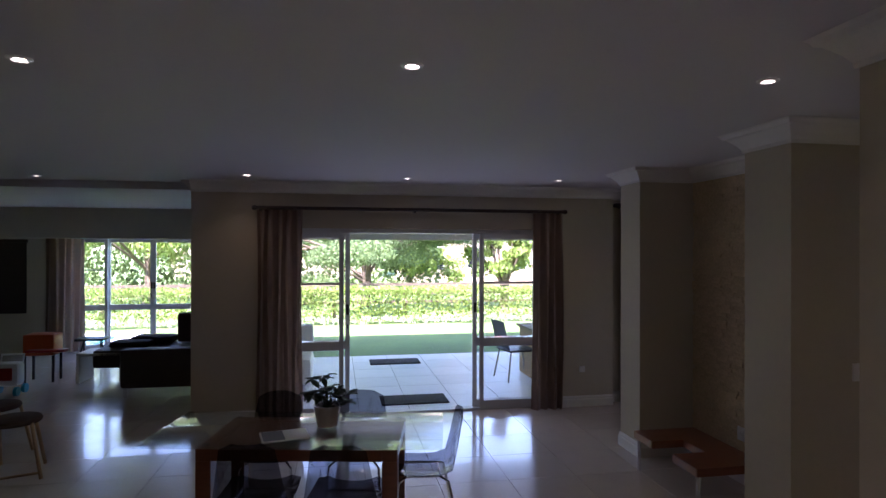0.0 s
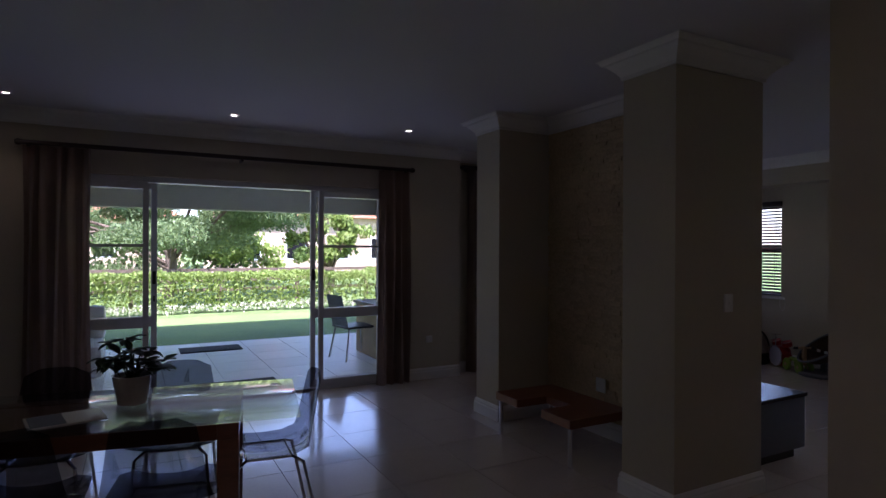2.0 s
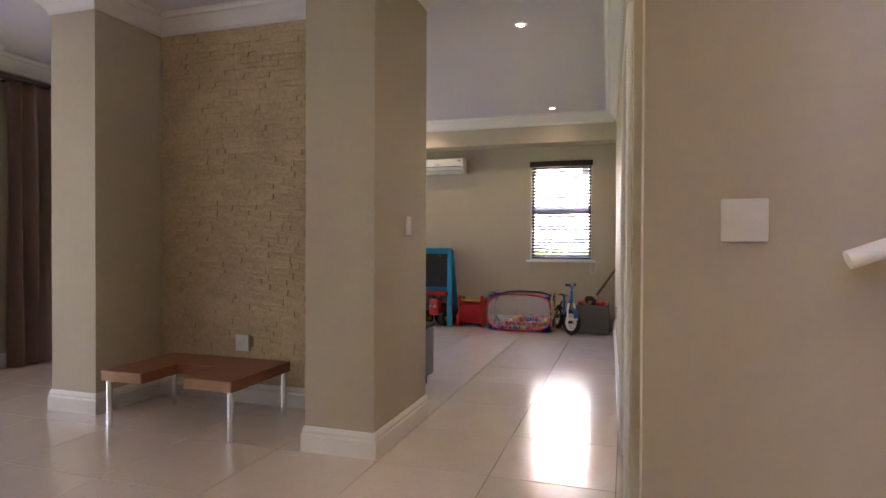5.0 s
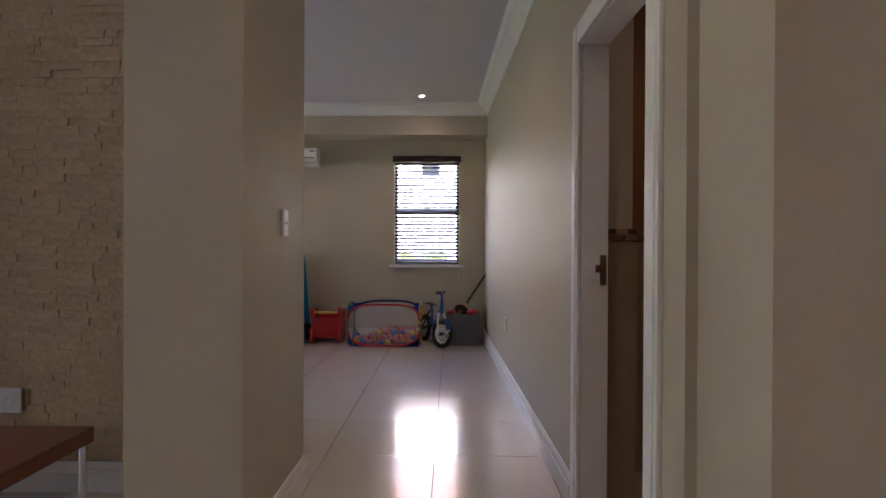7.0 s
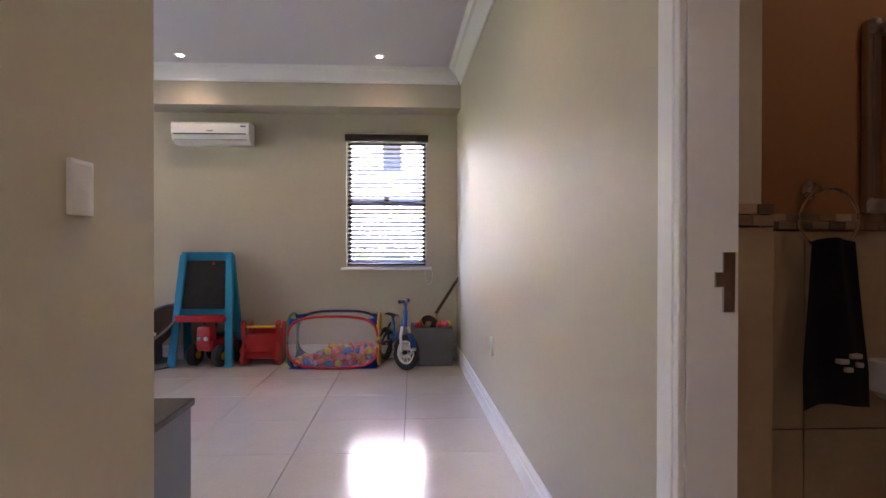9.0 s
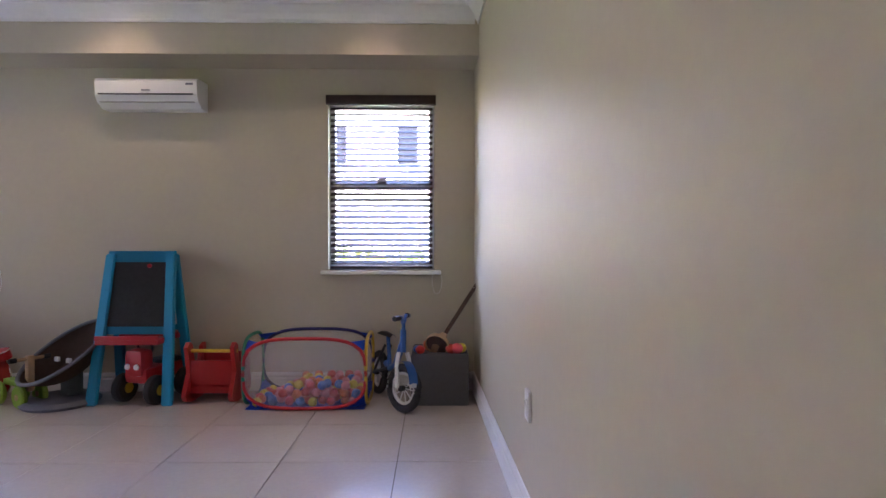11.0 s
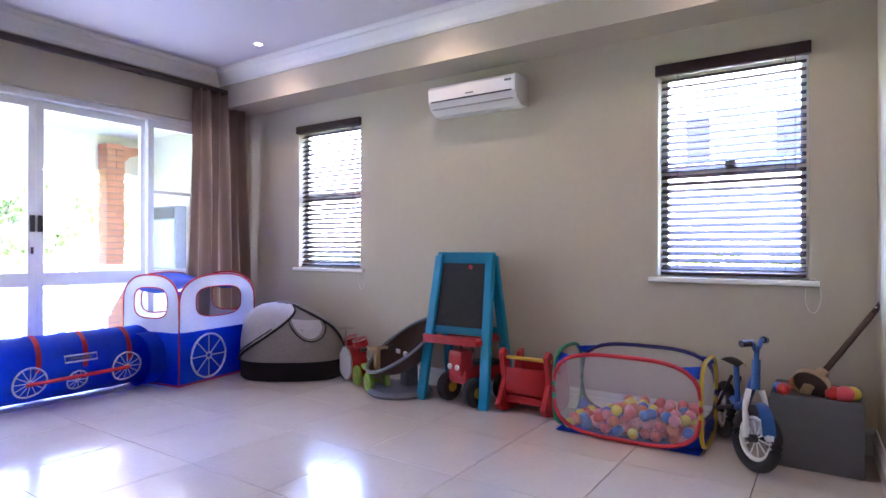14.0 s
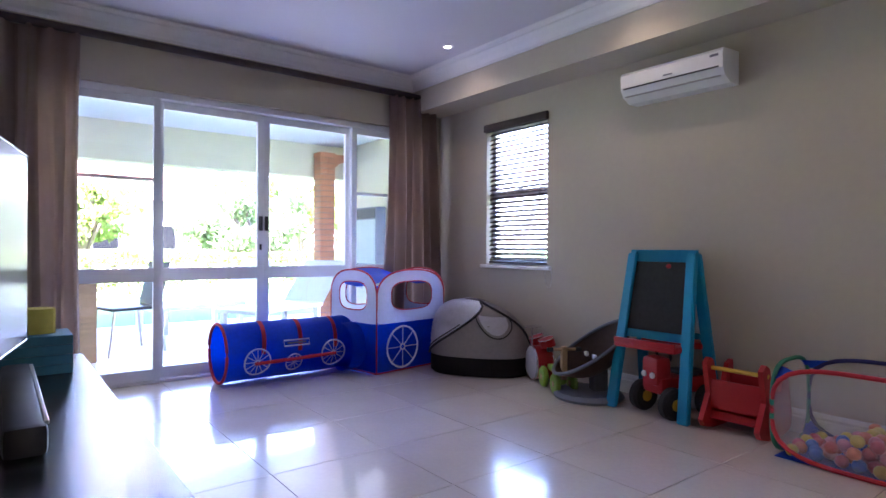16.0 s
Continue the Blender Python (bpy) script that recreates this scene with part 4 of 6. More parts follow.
pot = thing("potted_plant", "dark leaved plant in a white pot on the glass table", "plant", pose(0.03, 3.93, 0.75))
part("pot", lathe([(0, 0), (0.062, 0), (0.085, 0.13), (0.088, 0.135), (0.078, 0.135), (0.072, 0.11), (0, 0.11)], 24), CERAMIC, pot)
rng = random.Random(4)
part("soil", lathe([(0, 0.116), (0.073, 0.112)], 20), BARK, pot)
for k in range(20):
    a = k * 2.4
    L, up = rng.uniform(0.05, 0.19), rng.uniform(0.03, 0.2)
    tip = (L * math.cos(a), L * math.sin(a), 0.12 + up)
    part("stem", tube([(0.015 * math.cos(a), 0.015 * math.sin(a), 0.105), (tip[0] * .4, tip[1] * .4, 0.13 + up * .8), tip], 0.0025, 6), LEAFDARK, pot)
    for j in range(4):
        c, d = Vector(tip), Vector((math.cos(a + j * 1.6), math.sin(a + j * 1.6), rng.uniform(-.6, .5)))
        w = d.cross(Vector((0, 0, 1))).normalized()
        long = rng.uniform(0.05, 0.085)
        row = [[tuple(c + d * long * t + w * q * long * 0.36 * math.sin(math.pi * min(1, t + .05)) + Vector((0, 0, 0.006 * abs(q) - 0.02 * t * t))) for q in (-1, 0, 1)] for t in (0.0, 0.25, 0.5, 0.75, 1.0)]
        part("leaf", sheet_bm(row, 0.0015), LEAFDARK, pot)
mg = thing("magazine", "glossy open magazine on the glass table", "magazine", pose(-0.22, 3.75, 0.751, 0, 0, 12))
part("pages", box(-0.14, -0.10, 0, 0.14, 0.10, 0.008, 0.002), PLASTIC_W, mg)
part("cover", box(-0.13, -0.09, 0.0085, -0.005, 0.09, 0.0095), GREYPLASTIC, mg, smooth=False)

bench = thing("low_table", "low red-brown wooden table with a notch and chrome legs", "low table")
part("top", extrude_poly([(2.605, 3.83), (3.165, 3.83), (3.165, 4.72), (2.605, 4.72), (2.605, 4.43), (2.88, 4.43), (2.88, 4.14), (2.605, 4.14)], 0.275, 0.335), REDWOOD, bench, smooth=False)
part("edge_band", box(2.6, 3.835, 0.277, 2.605, 4.135, 0.333), OAKEDGE, bench, smooth=False)
part("edge_band", box(2.6, 4.435, 0.277, 2.605, 4.715, 0.333), OAKEDGE, bench, smooth=False)
for x in (2.635, 3.14):
    for y in (3.86, 4.69):
        part("leg", rod((x, y, 0), (x, y, 0.275), 0.016, seg=14), CHROME, bench)

# ---- lounge ----
sofa = thing("corner_sofa", "dark brown leather corner sofa with cushions", "sofa", pose(-2.2, 8.9, 0))
part("base", box(-0.35, -0.75, 0.16, 0.65, 0.1, 0.42, 0.04), LEATHER, sofa)
part("chaise", box(-1.1, 0.1, 0.2, 0.65, 1.1, 0.46, 0.05), LEATHER, sofa)
part("armrest", box(-0.4, -0.9, 0.12, 0.65, -0.72, 0.62, 0.05), LEATHER, sofa)
part("backrest", box(0.4, -0.72, 0.4, 0.65, 1.1, 0.82, 0.06), LEATHER, sofa)
part("cushion", box(-0.1, 0.55, 0.47, 0.35, 0.72, 0.92, 0.06), BROWN_CLOTH, sofa)
part("cushion", box(-0.75, 0.5, 0.46, -0.15, 0.9, 0.58, 0.06), BLACK_CLOTH, sofa)
part("cushion", box(-0.95, 0.25, 0.46, -0.4, 0.6, 0.55, 0.05), BLACK_CLOTH, sofa)
for x, y in ((-0.35, -0.85), (0.6, -0.85), (-1.05, 1.05), (0.6, 1.05)):
    part("leg", rod((x, y, 0), (x, y, 0.2), 0.02), CHROME, sofa)
ct = thing("side_table", "white cube side table by the sofa", "table", pose(-3.2, 9.25, 0))
tm = bmesh.new()
for q in ((-0.3, -0.25, 0.38, 0.3, 0.25, 0.42), (-0.3, -0.25, 0, -0.26, 0.25, 0.38), (0.26, -0.25, 0, 0.3, 0.25, 0.38)):
    box_bm(tm, *q, 0.003)
part("frame", tm, WHITE, ct, smooth=False)
orange = thing("toy_kitchen", "orange plastic toy with black legs in the lounge", "toy", pose(-4.05, 9.3, 0))
ob_ = bmesh.new()
box_bm(ob_, -0.2, -0.15, 0.38, 0.2, 0.15, 0.68, 0.03)
part("body", ob_, material("orange_plastic", (0.55, 0.08, 0.01), 0.4), orange)
for x in (-0.18, 0.18):
    for y in (-0.12, 0.12):
        part("leg", rod((x, y, 0), (x, y, 0.38), 0.018), PLASTIC_K, orange)
part("tray", box(-0.1, -0.3, 0.45, 0.4, -0.15, 0.48, 0.01), RED, orange)
wk = thing("baby_walker", "white and red toy walker on the floor", "toy", pose(-4.1, 8.5, 0))
part("body", box(-0.16, -0.1, 0.12, 0.16, 0.1, 0.42, 0.05), PLASTIC_W, wk)
part("panel", box(-0.1, -0.115, 0.2, 0.1, -0.1, 0.36, 0.01), RED, wk)
part("handle", tube([(-0.13, 0.08, 0.35), (-0.13, 0.12, 0.5), (0.13, 0.12, 0.5), (0.13, 0.08, 0.35)], 0.014, 8), PLASTIC_W, wk)
for x in (-0.15, 0.15):
    for y in (-0.1, 0.1):
        part("wheel", lathe([(0, -0.02), (0.06, -0.02), (0.06, 0.02), (0, 0.02)], 16), TEAL, wk, m=pose(x, y, 0.06, 0, 90, 0))
sh = thing("low_shelf", "white low shelf with toys along the wall", "shelf", pose(-5.2, 9.1, 0))
part("body", box(-0.6, -0.2, 0, 0.4, 0.2, 0.42, 0.01), WHITE, sh, smooth=False)
for k in range(3):
    part("toy", box(-0.5 + k * 0.28, -0.15, 0.42, -0.3 + k * 0.28, 0.1, 0.5 + 0.04 * (k % 2), 0.02), (GREY_CLOTH, BROWN_CLOTH, GREYPLASTIC)[k], sh)


def wood_chair(m):
    c = thing("wooden_chair", "pale wooden chair with a dark seat on metal legs", "chair", m, "wooden chairs")
    part("seat", lathe([(0, 0.44), (0.19, 0.44), (0.2, 0.46), (0.19, 0.48), (0, 0.49)], 20), BROWN_CLOTH, c)
    for sx in (-1, 1):
        for sy in (-1, 1):
            part("leg", tube([(sx * 0.13, sy * 0.13, 0.45), (sx * 0.2, sy * 0.2, 0.0)], 0.014, 8), PALEWOOD, c)
    part("stretcher", tube([(-0.19, -0.19, 0.05), (0.19, -0.19, 0.05)], 0.01, 8), PALEWOOD, c)
    return c


wc = wood_chair(pose(-2.55, 5.5, 0, 0, 0, 20))
copy_thing(wc, pose(-2.95, 6.0, 0, 0, 0, -10))
st2 = thing("small_stool", "small dark stool before the lounge doors", "stool", pose(-3.9, 10.6, 0))
part("seat", box(-0.22, -0.15, 0.38, 0.22, 0.15, 0.42, 0.01), PLASTIC_K, st2)
for x in (-0.18, 0.18):
    part("leg", tube([(x, -0.12, 0), (x * 0.7, 0, 0.38), (x, 0.12, 0)], 0.014, 8), PLASTIC_K, st2)

# ---- verandah furniture ----
for y in (7.42, 9.95):
    dm = thing("doormat", "dark rectangular doormat on the verandah tiles", "doormat", pose(1.05, y, -0.02), "doormats")
    part("mat_top", box(-0.42, -0.22, 0, 0.42, 0.22, 0.014, 0.004), MAT, dm)
pt = thing("patio_table", "weathered wooden patio table on the verandah", "table", pose(3.80, 8.5, -0.02))
part("top", box(-0.9, -0.5, 0.7, 0.9, 0.5, 0.74, 0.01), wood_material("weathered_wood", (0.34, 0.28, 0.21), 0.6), pt, smooth=False)
for x in (-0.8, 0.8):
    part("leg", box(x - 0.08, -0.4, 0, x + 0.08, 0.4, 0.7, 0.01), PALEWOOD, pt, smooth=False)


def mesh_chair(m):
    c = thing("patio_chair", "dark woven patio chair with splayed metal legs", "chair", m, "patio chairs")
    part("seat", box(-0.23, -0.23, 0.42, 0.23, 0.23, 0.45, 0.015), PLASTIC_K, c)
    part("backrest", sheet_bm([[(-0.22 + 0.44 * k / 6, 0.22 + 0.1 * v, 0.45 + 0.42 * v) for k in range(7)] for v in (0, 0.3, 0.6, 1.0)], 0.02), GREYPLASTIC, c)
    for sx in (-1, 1):
        for sy in (-1, 1):
            part("leg", tube([(sx * 0.19, sy * 0.19, 0.43), (sx * 0.24, sy * 0.26, 0)], 0.012, 8), STEEL, c)
    return c


pc = mesh_chair(pose(2.72, 8.4, -0.02, 0, 0, 100))
copy_thing(pc, pose(4.98, 8.55, -0.02, 0, 0, -75))
copy_thing(pc, pose(3.75, 9.35, -0.02, 0, 0, 5))


def lounger(m):
    c = thing("sun_lounger", "white plastic sun lounger with raised back", "sun lounger", m, "sun loungers")
    part("bed", box(-0.32, -0.6, 0.28, 0.32, 0.6, 0.33, 0.02), PLASTIC_W, c)
    part("backrest", sheet_bm([[(-0.32, 0.6, 0.32), (0.32, 0.6, 0.32)], [(-0.32, 1.08, 0.85), (0.32, 1.08, 0.85)]], 0.04), PLASTIC_W, c)
    for x in (-0.26, 0.26):
        for y in (-0.5, 0.55):
            part("leg", box(x - 0.03, y - 0.03, 0, x + 0.03, y + 0.03, 0.28), PLASTIC_W, c, smooth=False)
    return c


lo = lounger(pose(5.9, 9.9, -0.02, 0, 0, -70))
copy_thing(lo, pose(6.6, 9.0, -0.02, 0, 0, -62))
ab = thing("garden_armchair", "white cushioned wicker armchair on the verandah", "armchair", pose(-0.65, 8.6, -0.02))
part("seat", box(-0.4, -0.4, 0.05, 0.4, 0.4, 0.42, 0.08), PLASTIC_W, ab)
part("backrest", box(-0.4, 0.25, 0.4, 0.4, 0.42, 0.8, 0.07), PLASTIC_W, ab)

# made-up lamp and fitting, out of view, added to brighten the dim bathroom
bl_ = thing("downlight", "added unseen bathroom fill lamp, shaped as a ceiling downlight", "downlight", pose(2.9, 0.9, CEIL), "ceiling downlights")
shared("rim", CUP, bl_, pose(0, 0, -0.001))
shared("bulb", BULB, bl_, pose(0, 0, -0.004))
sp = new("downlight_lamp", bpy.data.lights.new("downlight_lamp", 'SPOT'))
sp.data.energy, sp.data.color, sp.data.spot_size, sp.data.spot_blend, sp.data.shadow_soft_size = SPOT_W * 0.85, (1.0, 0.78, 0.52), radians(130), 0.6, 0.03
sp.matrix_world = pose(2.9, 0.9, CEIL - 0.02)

# ---- playroom fittings ----
ac = thing("air_conditioner", "white split air conditioner unit high on the wall", "air conditioner", pose(EAST, 4.23, 1.985))
prof = [(0.0, 0.0), (-0.10, 0.0), (-0.165, 0.035), (-0.19, 0.075), (-0.195, 0.17), (-0.18, 0.19), (0.0, 0.2)]
bm = bmesh.new()
lo_, hi_ = [bm.verts.new((x, -0.345, z)) for x, z in prof], [bm.verts.new((x, 0.345, z)) for x, z in prof]
bm.faces.new(lo_)
bm.faces.new(hi_[::-1])
for i in range(len(prof)):
    j = (i + 1) % len(prof)
    bm.faces.new((lo_[i], lo_[j], hi_[j], hi_[i]))
part("casing", bm, PLASTIC_W, ac, smooth=False)
part("air_slot", box(-0.198, -0.32, 0.078, -0.188, 0.32, 0.086), PLASTIC_K, ac, "dark curved air slot", smooth=False)
part("flap", box(-0.178, -0.32, 0.030, -0.160, 0.32, 0.036), STEEL, ac, smooth=False)
part("badge", box(-0.199, -0.03, 0.105, -0.194, 0.03, 0.113), GREYPLASTIC, ac, smooth=False)
part("display", box(-0.199, -0.32, 0.145, -0.194, -0.27, 0.158), GREYPLASTIC, ac, smooth=False)

tvu = thing("tv_cabinet", "long low black gloss television cabinet along the wall", "cabinet")
part("carcass", box(3.46, 3.28, 0.06, 4.32, 5.72, 0.425, 0.003), GREYPLASTIC, tvu, smooth=False)
part("top", box(3.455, 3.27, 0.425, 4.335, 5.73, 0.452, 0.003), BLACKGLOSS, tvu, "black gloss top", smooth=False)
part("plinth", box(3.5, 3.30, 0.0, 4.22, 5.67, 0.06), PLASTIC_K, tvu, smooth=False)
for k in range(3):
    dr = part("drawer", box(4.32, 3.31 + k * 0.785, 0.08, 4.334, 4.08 + k * 0.785, 0.415, 0.003), BLACKGLOSS, tvu, smooth=False)
    part("handle", box(4.334, 3.66 + k * 0.785, 0.3, 4.344, 3.84 + k * 0.785, 0.312, 0.002), STEEL, dr)
tv = thing("television", "large black flat television on the cabinet", "television", pose(4.075, 4.85, 0, 0, 0, -11) @ pose(-3.93, -4.82, 0))
part("screen", box(3.905, 3.52, 0.66, 3.93, 4.82, 1.335, 0.004), SCREEN, tv, smooth=False)
part("bezel", tube([(3.925, 3.52, 0.66), (3.925, 4.82, 0.66), (3.925, 4.82, 1.335), (3.925, 3.52, 1.335)], 0.007, 6, True), STEEL, tv)
part("stand", box(3.86, 4.0, 0.452, 3.98, 4.35, 0.465, 0.003), PLASTIC_K, tv, smooth=False)
part("neck", box(3.90, 4.12, 0.46, 3.92, 4.22, 0.68), PLASTIC_K, tv, smooth=False)
sb = thing("sound_bar", "black sound bar lying on the cabinet", "sound bar", pose(0.02, 0, 0))
part("body", box(3.975, 4.02, 0.462, 4.075, 5.02, 0.545, 0.02), PLASTIC_K, sb)
part("trim_strip", box(4.066, 4.06, 0.535, 4.078, 4.98, 0.545, 0.002), STEEL, sb, smooth=False)
for y in (4.15, 4.9):
    part("foot", box(4.0, y - 0.03, 0.452, 4.05, y + 0.03, 0.464), RUBBER, sb, smooth=False)
bx = thing("block_box", "teal stack of flat boxes on the cabinet", "box")
for k in range(4):
    part("layer", box(3.86, 5.2, 0.453 + k * 0.042, 4.25, 5.45, 0.493 + k * 0.042, 0.004), material("teal_card", (0.05, 0.20, 0.26), 0.6) if k == 0 else bpy.data.materials["teal_card"], bx, smooth=False)
yb = thing("yellow_blocks", "scalloped yellow foam block on the teal boxes", "toy block")
pts = []
for k in range(48):
    a = k * math.pi / 24
    u = (a / (2 * math.pi)) * 6
    r = 0.06 + 0.012 * abs(math.sin(u * math.pi))
    pts.append((4.02 + r * 2.6 * math.cos(a), 5.32 + r * 1.3 * math.sin(a)))
part("block", extrude_poly(pts, 0.622, 0.73), material("yellow_foam", (0.42, 0.33, 0.03), 0.7), yb)

# ---- toys ----
# play tunnel
TX0, TX1, TY, TR = 5.26, 6.30, 6.56, 0.215


def on_tunnel(u, v):
    """u along the tunnel, v the height up its front side, on the cloth."""
    a = math.acos(max(-1, min(1, (TR - v) / TR)))
    return (u, TY - (TR + 0.004) * math.sin(a), 0.012 + TR - (TR + 0.004) * math.cos(a))


def printed_wheel(parent, place, cu, cv, r, spokes, mat, thick):
    w = part("wheel_print", tube([place(cu + r * math.cos(q), cv + r * math.sin(q)) for q in [k * math.pi / 14 for k in range(28)]], thick, 6, True), mat, parent, "silver printed spoked wheel")
    bm = bmesh.new()
    for k in range(spokes):
        q = k * 2 * math.pi / spokes
        tube_bm(bm, [place(cu + r * t * math.cos(q), cv + r * t * math.sin(q)) for t in (0.12, 0.5, 0.95)], thick * 0.5, 5)
    part("spokes", bm, mat, w)
    part("hub", tube([place(cu + r * 0.14 * math.cos(q), cv + r * 0.14 * math.sin(q)) for q in [k * math.pi / 5 for k in range(10)]], thick * 0.8, 5, True), mat, w)


tn = thing("play_tunnel", "blue nylon toy tunnel printed as a steam engine", "play tunnel")
grid = []
rng = random.Random(9)
for i in range(27):
    u = i / 26
    r = TR * (1 - 0.02 * abs(math.sin(u * math.pi * 4)))
    grid.append([(TX0 + (TX1 - TX0) * u, TY + r * math.sin(q), 0.012 + TR - r * math.cos(q)) for q in [k * 2 * math.pi / 36 for k in range(37)]])
part("body", sheet_bm(grid, 0.003), BLUECLOTH, tn)
for x in (TX0, TX1):
    part("end_ring", tube([(x, TY + TR * math.sin(q), 0.012 + TR - TR * math.cos(q)) for q in [k * math.pi / 18 for k in range(36)]], 0.011, 8, True), REDCLOTH, tn, "red taped hoop")
for f in (0.25, 0.52, 0.80):
    x = TX0 + (TX1 - TX0) * f
    row = [[(x + d - 0.03 * math.cos(q) , TY + (TR + 0.003) * math.sin(q), 0.012 + TR - (TR + 0.003) * math.cos(q)) for q in [math.pi * (1.0 + k * 0.5 / 10) for k in range(11)]] for d in (-0.016, 0.016)]
    part("band", sheet_bm([[(p[0], p[1], p[2]) for p in r_] for r_ in row], 0.002), REDCLOTH, tn)
printed_wheel(tn, on_tunnel, TX0 + 0.22, 0.16, 0.095, 12, SILVER, 0.006)
printed_wheel(tn, on_tunnel, TX0 + 0.50, 0.13, 0.062, 10, SILVER, 0.005)
printed_wheel(tn, on_tunnel, TX1 - 0.22, 0.17, 0.098, 12, SILVER, 0.006)
part("coupling_rod", tube([on_tunnel(TX0 + 0.2, 0.15), on_tunnel(TX0 + 0.5, 0.155), on_tunnel(TX1 - 0.2, 0.165)], 0.014, 6), REDCLOTH, tn)
part("plate_print", tube([on_tunnel(TX0 + 0.42, 0.255), on_tunnel(TX0 + 0.62, 0.255), on_tunnel(TX0 + 0.62, 0.295), on_tunnel(TX0 + 0.42, 0.295)], 0.006, 6, True), WHITECLOTH, tn)
part("plate_bar", tube([on_tunnel(TX0 + 0.45, 0.275), on_tunnel(TX0 + 0.59, 0.275)], 0.007, 6), GREYPLASTIC, tn)

# pop-up cab
cb = thing("play_tent_cab", "blue and white pop-up play tent printed as an engine cab", "play tent", pose(6.335, 6.115, 0, 0, 0, 9))
CW, CD, CZ, CH = 0.76, 0.60, 0.40, 0.825


def cab_panel(parent, w, m, wheel):
    """Blue lower cloth, white arched upper cloth with a window hole, red tape round."""
    p = part("panel", sheet_bm([[(w * (i / 8 - 0.5), 0.012 * math.sin(i / 8 * math.pi) * math.sin(k / 4 * math.pi), 0.01 + (CZ - 0.01) * k / 4) for i in range(9)] for k in range(5)], 0.003), BLUECLOTH, parent, m=m)

    def outer(q):
        c, s = math.cos(q), math.sin(q)
        top, bot = CH - 0.60, 0.60 - CZ
        h = top if s > 0 else bot
        e = 2.5 if s > 0 else 30
        k = (abs(c / (w / 2)) ** e + abs(s / h) ** e) ** (-1 / e)
        return (k * c, 0.0, 0.60 + k * s)

    def inner(q):
        c, s = math.cos(q), math.sin(q)
        e = 3.2
        k = (abs(c / (w * 0.30)) ** e + abs(s / 0.115) ** e) ** (-1 / e)
        return (k * c, 0.0, 0.615 + k * s)
    qs = [k * math.pi / 32 for k in range(65)]
    part("arch", sheet_bm([[outer(q) for q in qs], [inner(q) for q in qs]], 0.003), WHITECLOTH, p, "white arched cloth with a window opening")
    part("window_tape", tube([inner(q) for q in qs[:-1]], 0.005, 6, True), REDCLOTH, p)
    part("edge_tape", tube([outer(q) for q in qs[:33]] + [(-w / 2, 0, 0.2), (-w / 2, 0, 0.015), (w / 2, 0, 0.015), (w / 2, 0, 0.2)], 0.007, 6, True), REDCLOTH, p)
    if wheel:
        printed_wheel(p, lambda u, v: (u, -0.018, v), -0.12, 0.205, 0.165, 8, SILVER, 0.008)
    return p


cab_panel(cb, CW, pose(CW / 2, 0, 0), True)
cab_panel(cb, CW, pose(CW / 2, CD, 0), False)
cab_panel(cb, CD, pose(0, CD / 2, 0, 0, 0, -90), False)
cab_panel(cb, CD, pose(CW, CD / 2, 0, 0, 0, -90), False)
roof = []
for i in range(13):
    q = math.pi * (0.12 + 0.76 * i / 12)
    k = (abs(math.cos(q) / (CW / 2)) ** 2.5 + abs(math.sin(q) / (CH - 0.60)) ** 2.5) ** (-1 / 2.5)
    roof.append([(CW / 2 + k * math.cos(q), CD * t, 0.60 + k * math.sin(q) - 0.05 * math.sin(math.pi * t)) for t in (0, 0.25, 0.5, 0.75, 1)])
part("roof", sheet_bm(roof, 0.003), BLUECLOTH, cb)
part("back_flap", sheet_bm([[(CW / 2 + 0.04 + 0.2 * u, CD - 0.03 + 0.012 * math.sin(9 * u), 0.38 + 0.26 * v + 0.02 * math.sin(6 * u)) for u in [k / 8 for k in range(9)]] for v in (0, 0.5, 1)], 0.003), BLUECLOTH, cb)
part("link_sleeve", sheet_bm([[(-0.13 + 0.13 * u, CD / 2 + 0.17 * math.cos(q), 0.21 + 0.19 * math.sin(q)) for q in [k * math.pi / 12 for k in range(25)]] for u in (0, 0.35, 0.7, 1)], 0.003), BLUECLOTH, cb)

# baby sleeping tent
bt = thing("baby_tent", "grey pop-up baby tent with black hoops and black base", "baby tent", pose(7.15, 5.81, 0, 0, 0, -54))


def dome(u, v, grow=1.0):
    """u round the tent, v from the base to the top."""
    e = 2.6
    c, s = math.cos(u), math.sin(u)
    k = (abs(c / 0.41) ** e + abs(s / 0.30) ** e) ** (-1 / e)
    rr = (1 - v ** 5.0) ** 0.5 * (1 - 0.16 * v)
    return (k * c * rr * grow - 0.05 * v, k * s * rr * grow + 0.03 * v, 0.15 + 0.42 * v * grow - 0.05 * v * c * rr)


def seam(v):
    """Where the pale cover ends: low at the back end, over the top towards the front end."""
    return radians(196 + 112 * v)


